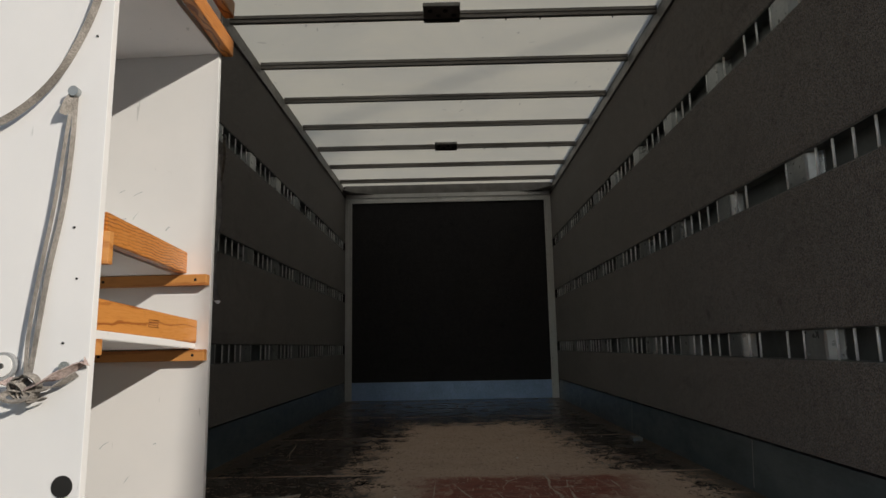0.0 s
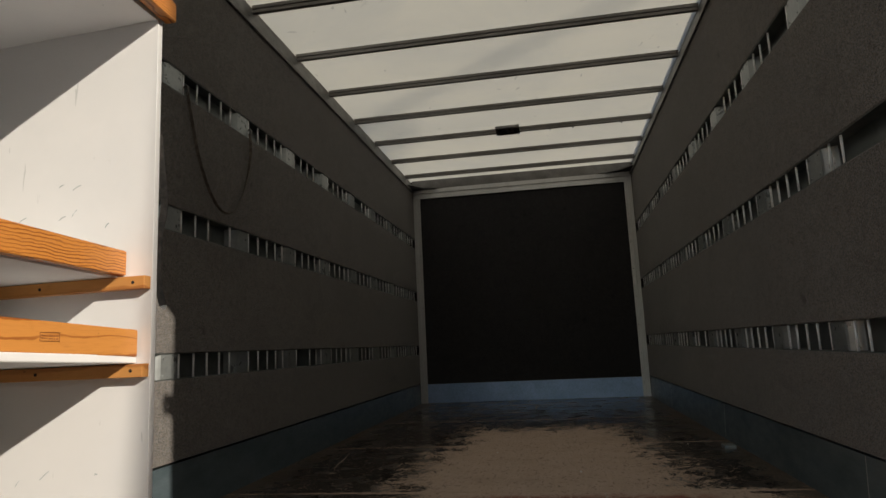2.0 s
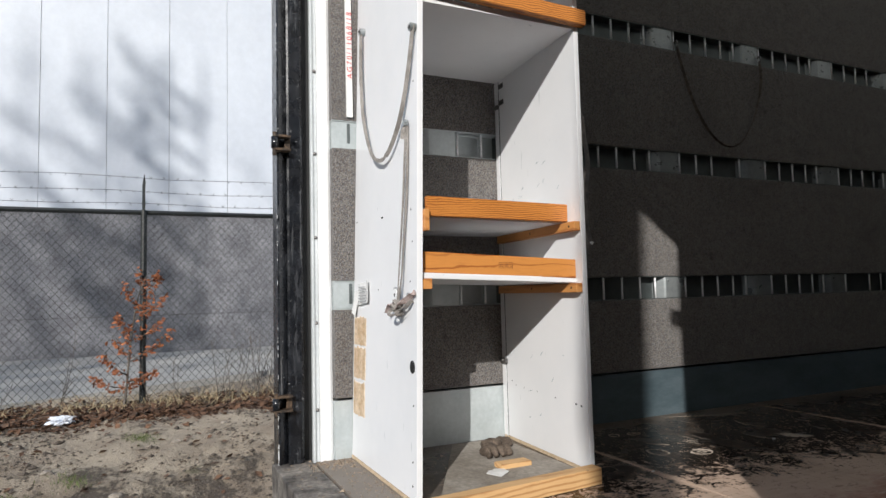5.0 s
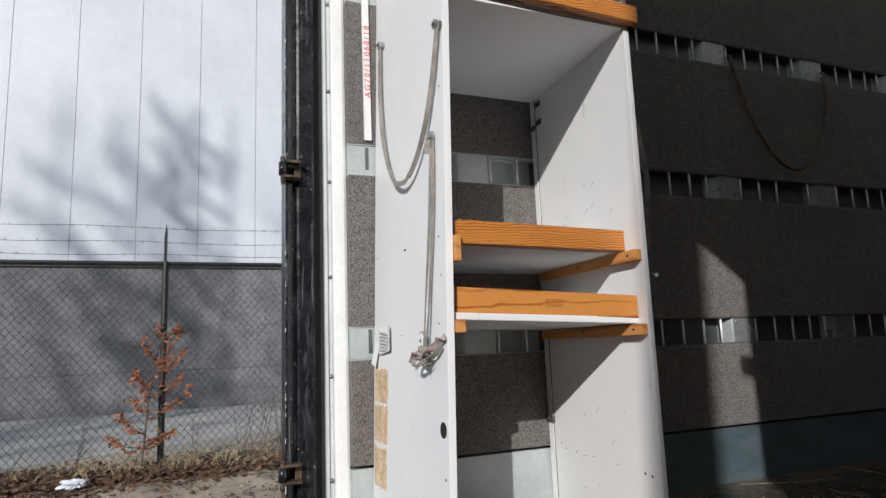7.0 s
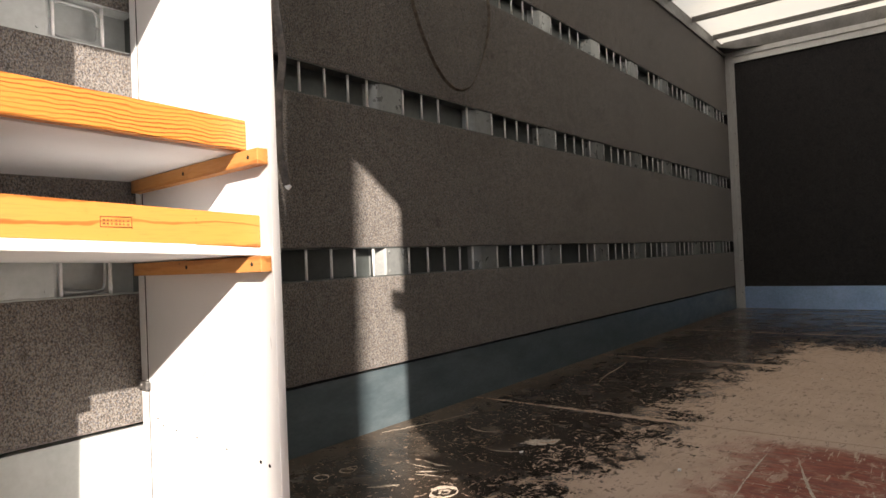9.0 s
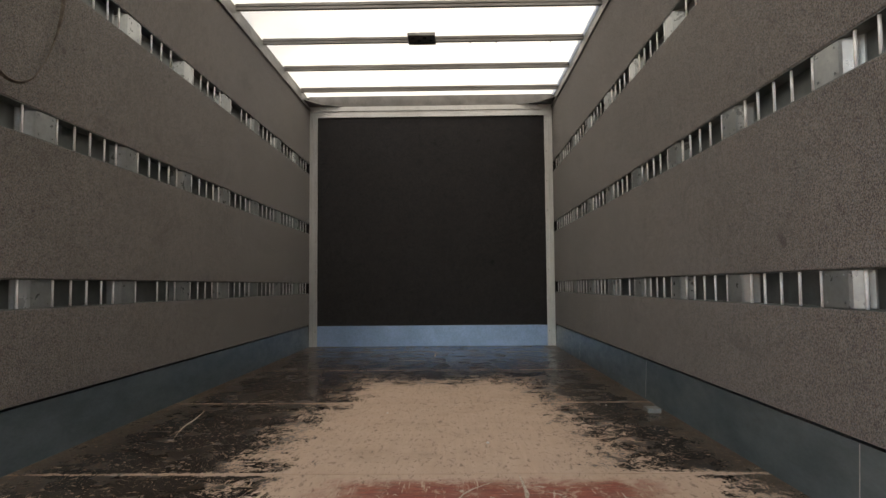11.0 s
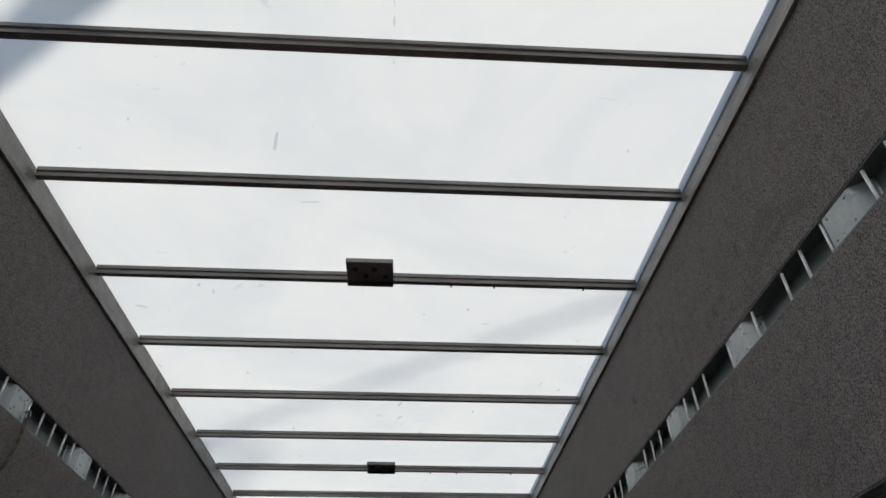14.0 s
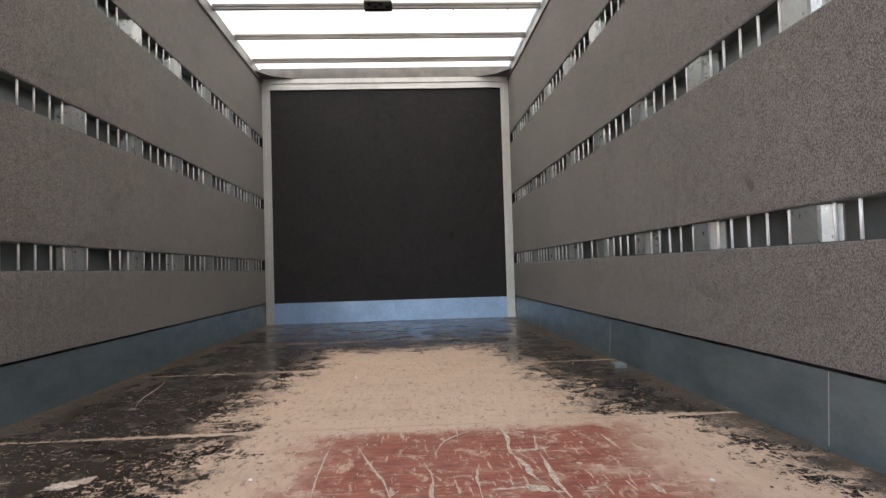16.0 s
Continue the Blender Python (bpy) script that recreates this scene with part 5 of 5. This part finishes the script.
# pressed rims of the rail pockets behind the shelf unit
for zc in (1.1835, 0.5845):
    rim = []
    for k in range(28):
        a = 2 * math.pi * k / 28
        ca, sa = math.cos(a), math.sin(a)
        rim.append((-1.250, 2.982 + 0.050 * math.copysign(abs(ca) ** 0.35, ca), zc + 0.041 * math.copysign(abs(sa) ** 0.35, sa)))
    rim.append(rim[0])
    part("pocket_rim", tube(rim, 0.0035, 6), STEEL_LIT, wall_left, smooth=True)

# strap on the left wall
ws = thing("webbing_strap", (-1.22, 4.43, 1.5), "dull brown webbing strap slung between two lashing rods", "strap", "straps on the wall")
part("webbing", ribbon(curve3([(-1.222, 4.135, 1.762), (-1.216, 4.16, 1.65), (-1.214, 4.22, 1.49), (-1.212, 4.32, 1.345), (-1.212, 4.44, 1.285), (-1.212, 4.56, 1.335), (-1.214, 4.66, 1.49), (-1.218, 4.715, 1.65), (-1.226, 4.722, 1.765)], 8), 0.013, 0.003, lambda i: Vector((1.0, 0.9 * math.sin(i * 0.12), 0.5))), WEB_TAN, ws)
for y in (4.135, 4.722):
    part("hook", tube(curve3([(-1.246, y, 1.78), (-1.225, y, 1.79), (-1.217, y, 1.77), (-1.222, y, 1.75)], 5), 0.004, 6), BOLT, ws)

# strap behind the far side panel
bs_ = thing("webbing_strap", (-0.67, FP + 0.019, 1.1), "black strap with a pale end behind the shelf unit's far side", "strap", "straps on the shelf unit")
part("webbing", ribbon(curve3([(-0.646, FP + 0.026, 1.16), (-0.640, FP + 0.030, 1.08), (-0.634, FP + 0.036, 0.99), (-0.644, FP + 0.032, 0.90), (-0.644, FP + 0.030, 0.80), (-0.632, FP + 0.034, 0.74)], 7), 0.016, 0.003, (1, 0.4, 0)), STRAP_BLACK, bs_)
part("strap_end", ribbon([(-0.640, FP + 0.034, 0.746), (-0.632, FP + 0.036, 0.737), (-0.626, FP + 0.036, 0.733)], 0.010, 0.003, (0, 0.4, 1)), PAPER, bs_)
part("screw", disc((-0.646, FP + 0.0185, 1.16), 0.006, 0.010, "y", 10), BOLT, bs_)

# roof lamps
def roof_lamp(y):
    t = thing("roof_lamp", (0, y, 2.49), "small grey roof lamp with four round lenses, switched off", "lamp", "roof lamps")
    bm = box((-0.108, y - 0.155, 2.482), (0.102, y - 0.012, 2.506), 0.004)
    part("housing", bm, ALU_DARK, t)
    for k, (x, dy) in enumerate(((-0.068, -0.105), (0.018, -0.105), (-0.022, -0.055), (0.066, -0.055))):
        part("lens", disc((x, y + dy, 2.482), 0.015, -0.003, "z", 14, None, -0.006), RUBBER, t, smooth=False)
    part("clamp", box((-0.108, y - 0.016, 2.474), (0.102, y + 0.016, 2.490), 0.002), RUBBER, t)


roof_lamp(RIBS[4])
roof_lamp(RIBS[8])

# dusty tone for the sunlit patch laid on the shelf unit's floor
LIT_DUST = surf("sunlit_dusty_board", (0.20, 0.175, 0.145), (0.33, 0.30, 0.26), 6, 80, 0.2, (0.8, 0.95))

# ---- on the floor ----
glove = thing("work_glove", (-1.0, 2.93, 0.0), "crumpled dirty brown work glove on the floor", "glove")
bm = bmesh.new()
for k, (x, y, r) in enumerate(((-1.03, 2.93, 0.034), (-0.985, 2.90, 0.030), (-1.05, 2.985, 0.030), (-0.96, 2.94, 0.024))):
    bmesh.ops.create_icosphere(bm, subdivisions=3, radius=r, matrix=Matrix.Translation((x, y, r * 0.75)) @ Matrix.Diagonal((1.1, 1.2, 0.75, 1)))
for v in bm.verts:
    v.co += Vector((noise.noise(v.co * 40), noise.noise(v.co * 40 + Vector((5, 0, 0))), abs(noise.noise(v.co * 35)))) * 0.010
    v.co.z = max(v.co.z, 0.0015)
part("palm", bm, GLOVE, glove, smooth=True)
for k in range(4):
    y = 2.875 + 0.028 * k
    part("finger", tube(curve3([(-0.985, y, 0.022), (-0.955, y - 0.006, 0.032), (-0.925, y - 0.01, 0.016)], 5), [0.012, 0.0125, 0.013, 0.013, 0.013, 0.013, 0.0125, 0.012, 0.011, 0.010, 0.008], 8), GLOVE, glove, smooth=True)
blk = box((-0.85, 2.84, 0.001), (-0.80, 2.955, 0.022), 0.002)
tagged(part("wood_block", blk, PINE_PALE), "small pale wooden offcut on the floor", "offcut")
pp = bmesh.new()
flat = [(-0.835, 2.815, 0.004), (-0.780, 2.772, 0.009), (-0.735, 2.800, 0.006), (-0.745, 2.835, 0.016), (-0.800, 2.845, 0.010)]
low = [pp.verts.new(p) for p in flat]
high = [pp.verts.new((x, y, z + 0.0012)) for x, y, z in flat]
mid_low, mid_high = pp.verts.new((-0.782, 2.812, 0.0085)), pp.verts.new((-0.782, 2.812, 0.0097))
for k in range(5):
    n = (k + 1) % 5
    pp.faces.new((low[n], low[k], mid_low))
    pp.faces.new((high[k], high[n], mid_high))
    pp.faces.new((low[k], low[n], high[n], high[k]))
tagged(part("paper_scrap", pp, PAPER), "crumpled white paper scrap on the floor", "paper")
# thin pale sheet shaped like the sun patch between the shelf unit's shadows
bs = bmesh.new()
extrude([(-1.19, 2.85), (-1.19, 3.060), (-0.66, 3.060), (-0.66, 2.56)], 0.001, 0.007, "z", bs)
tagged(part("base_sheet", bs, LIT_DUST), "dusty grey sheet cut at an angle as the sun patch on the shelf unit's floor", "sheet")
GRIT = surf("dry_grit", (0.13, 0.095, 0.065), (0.34, 0.27, 0.20), 60, 160, 0.3, (0.85, 0.95))


def grit_one(rng, vs, fs):
    x = rng.uniform(-1.26, -0.35)
    y = rng.uniform(2.215, 2.47) if rng.random() < 0.6 else 2.455 - 0.02 * rng.random() ** 2 * 5
    if rng.random() < 0.3:
        x, y = -1.22 + abs(rng.gauss(0, 0.05)), rng.uniform(2.3, 2.45)
    r = rng.uniform(0.0012, 0.004) * (2.2 if rng.random() < 0.05 else 1)
    c, n = Vector((x, y, 0.0005 if y > 2.336 else -0.0015)), len(vs)
    for ux, uy, uz in ((1, 0, 0), (0, 1, 0), (-1, 0, 0), (0, -1, 0), (0.1, 0.1, 0.9)):
        vs.append(c + Vector((ux * rng.uniform(0.6, 1.5), uy * rng.uniform(0.6, 1.5), uz)) * r)
    for k in range(4):
        fs.append((n + k, n + (k + 1) % 4, n + 4))


scatter_sheet("grit", 700, 25, GRIT, "dry grit and crumbs on the worn sill", "dirt", grit_one)
tagged(part("floor_bracket", box((1.13, 5.44, 0.0), (1.19, 5.52, 0.02), 0.003), GALV), "small loose steel bracket by the skirting", "bracket")


PAPER_DULL = surf("scraped_bare_wood", (0.34, 0.28, 0.22), (0.58, 0.50, 0.42), 60, 200, 0.4, (0.8, 0.95))
RAW = surf("orange_raw_ply", (0.45, 0.16, 0.05), (0.60, 0.26, 0.10), 60, 160, 0.3, (0.7, 0.9))
Z = 0.0006


def scrape(points, wide, label, seed=0, material=PAPER_DULL):
    """A scrape in the film: a thin line with uneven edges lying on the floor."""
    rng = random.Random(seed)
    line = curve3([(x, y, Z) for x, y in points], 10)
    bm = bmesh.new()
    a, b, ka, kb = [], [], 0.8, 0.8
    for i, p in enumerate(line):
        way = (line[min(i + 1, len(line) - 1)] - line[max(i - 1, 0)]).normalized()
        n = Vector((-way.y, way.x, 0)) * wide / 2
        ends = min(1.0, 0.15 + 3.0 * min(i, len(line) - 1 - i) / len(line))
        ka = min(max(ka + rng.uniform(-0.45, 0.45), 0.1), 1.4)
        kb = min(max(kb + rng.uniform(-0.45, 0.45), 0.1), 1.4)
        a.append(bm.verts.new(p + n * ka * ends))
        b.append(bm.verts.new(p - n * kb * ends))
    for i in range(len(line) - 1):
        bm.faces.new((a[i], a[i + 1], b[i + 1], b[i]))
    got = bmesh.ops.extrude_face_region(bm, geom=list(bm.faces))
    bmesh.ops.translate(bm, verts=[v for v in got["geom"] if isinstance(v, bmesh.types.BMVert)], vec=(0, 0, 0.0006))
    return tagged(part("floor_scrape", bm, material), label, "marking", "scrapes on the floor")


def loop(x, y, rx, ry, n=12, arc=6.4):
    return [(x + rx * math.cos(arc * k / n), y + ry * math.sin(arc * k / n)) for k in range(n + 1)]


LOOP = "pale scraped loop on the dark floor film"
scrape(loop(-0.664, 3.580, 0.032, 0.036), 0.017, LOOP, 1)
scrape(loop(-0.664, 3.580, 0.013, 0.013), 0.010, LOOP, 2)
scrape(loop(-1.020, 3.484, 0.022, 0.020), 0.006, LOOP, 3)
scrape(loop(-1.000, 3.562, 0.022, 0.020), 0.005, LOOP, 4)
scrape(loop(-1.004, 3.585, 0.012, 0.015), 0.004, LOOP, 14)
scrape(loop(-0.735, 3.445, 0.042, 0.030, 8), 0.012, LOOP, 5)
SCRATCH = "long pale scratch in the dark floor film"
scrape([(-0.855, 3.497), (-0.826, 3.528), (-0.796, 3.557)], 0.014, SCRATCH, 6)
scrape([(-0.905, 3.705), (-0.855, 3.700), (-0.800, 3.705), (-0.752, 3.712)], 0.007, SCRATCH, 7)
scrape([(-0.752, 3.712), (-0.790, 3.680), (-0.825, 3.655)], 0.007, SCRATCH, 8)
scrape([(-0.870, 3.745), (-0.820, 3.735), (-0.770, 3.742)], 0.016, SCRATCH, 9)
scrape([(-0.815, 3.640), (-0.770, 3.655), (-0.735, 3.665)], 0.004, SCRATCH, 10)
scrape([(-1.012, 5.590), (-0.992, 5.53), (-0.962, 5.36), (-0.948, 5.20), (-0.915, 5.06), (-0.885, 4.955)], 0.008, SCRATCH, 11)
scrape([(-0.905, 4.965), (-0.885, 4.950), (-0.862, 4.945)], 0.022, SCRATCH, 12)
scrape([(-0.80, 3.94), (-0.74, 3.93), (-0.675, 3.955)], 0.006, SCRATCH, 13)
scrape([(-0.97, 4.10), (-0.90, 4.08), (-0.83, 4.11)], 0.007, SCRATCH, 15)
scrape([(-1.19, 3.90), (-1.13, 4.06), (-1.09, 4.22), (-1.07, 4.30)], 0.007, SCRATCH, 16)
scrape([(-0.25, 7.55), (-0.12, 7.58), (0.02, 7.56)], 0.03, SCRATCH, 18)
scrape([(0.02, 7.66), (0.06, 7.80), (0.055, 7.98), (0.08, 8.1)], 0.016, SCRATCH, 19)
scrape([(0.433, 4.486), (0.436, 4.315), (0.426, 4.174), (0.438, 4.072), (0.445, 3.962), (0.469, 3.892), (0.484, 3.80)], 0.017, SCRATCH, 20)
scrape([(0.429, 4.189), (0.488, 4.180), (0.541, 4.209)], 0.026, SCRATCH, 21)
scrape([(0.500, 4.162), (0.491, 4.019), (0.492, 3.935), (0.499, 3.80)], 0.013, SCRATCH, 22)
scrape([(0.519, 4.333), (0.505, 4.25), (0.490, 4.163)], 0.010, SCRATCH, 23)
scrape([(0.711, 4.313), (0.716, 4.238), (0.717, 4.153)], 0.009, SCRATCH, 24)
scrape([(0.344, 4.416), (0.260, 4.314), (0.219, 4.181)], 0.006, SCRATCH, 25)
scrape([(1.03, 4.10), (1.05, 4.02), (1.09, 3.93), (1.13, 3.85)], 0.010, SCRATCH, 26)
scrape([(0.006, 4.297), (0.053, 4.108), (0.087, 3.995), (0.115, 3.84)], 0.007, SCRATCH, 27)
scrape([(-0.072, 4.468), (-0.069, 4.175), (-0.069, 4.017), (-0.062, 3.86)], 0.007, SCRATCH, 28)
scrape([(0.190, 4.111), (0.206, 3.997), (0.201, 3.83)], 0.007, SCRATCH, 29)
scrape([(0.329, 4.080), (0.311, 3.962), (0.311, 3.82)], 0.008, SCRATCH, 32)
scrape([(0.692, 3.886), (0.701, 3.813)], 0.012, SCRATCH, 33)
scrape([(0.335, 3.890), (0.379, 3.891), (0.438, 3.897)], 0.014, SCRATCH, 34)
scrape([(0.416, 3.915), (0.452, 3.873), (0.491, 3.853)], 0.034, SCRATCH, 35)
scrape([(-0.888, 4.488), (-0.831, 4.492)], 0.012, SCRATCH, 38)
rng = random.Random(77)
for k in range(22):
    x, y, a = rng.uniform(0.0, 0.72), rng.uniform(3.85, 4.42), rng.choice((0.2, 1.2, 1.5, 1.9, 2.9)) + rng.gauss(0, 0.2)
    l = rng.uniform(0.012, 0.045)
    scrape([(x, y), (x + math.cos(a) * l / 2, y + math.sin(a) * l / 2 + rng.gauss(0, 0.003)), (x + math.cos(a) * l, y + math.sin(a) * l)], rng.uniform(0.004, 0.012), "short pale nick in the reddish floor patch", 80 + k)
scrape([(-0.718, 4.030), (-0.690, 4.062), (-0.660, 4.096), (-0.632, 4.128)], 0.060, "pale peeled patch in the dark floor film", 30)
scrape([(-0.668, 4.058), (-0.645, 4.078), (-0.634, 4.104)], 0.016, "raw orange splinter at the peeled patch", 31, RAW)
rng = random.Random(8)
for k in range(26):
    x, y, r = rng.uniform(-1.1, 1.1), rng.uniform(3.2, 8.2), rng.uniform(0.003, 0.008)
    lump("crumb", (x, y, r * 0.5), (r, r * 1.4, r * 0.6), 60 + k, STONE if k % 3 else PAPER, "tiny crumb of dirt or paper on the floor", "debris", 0.3, 1, "crumbs on the floor")
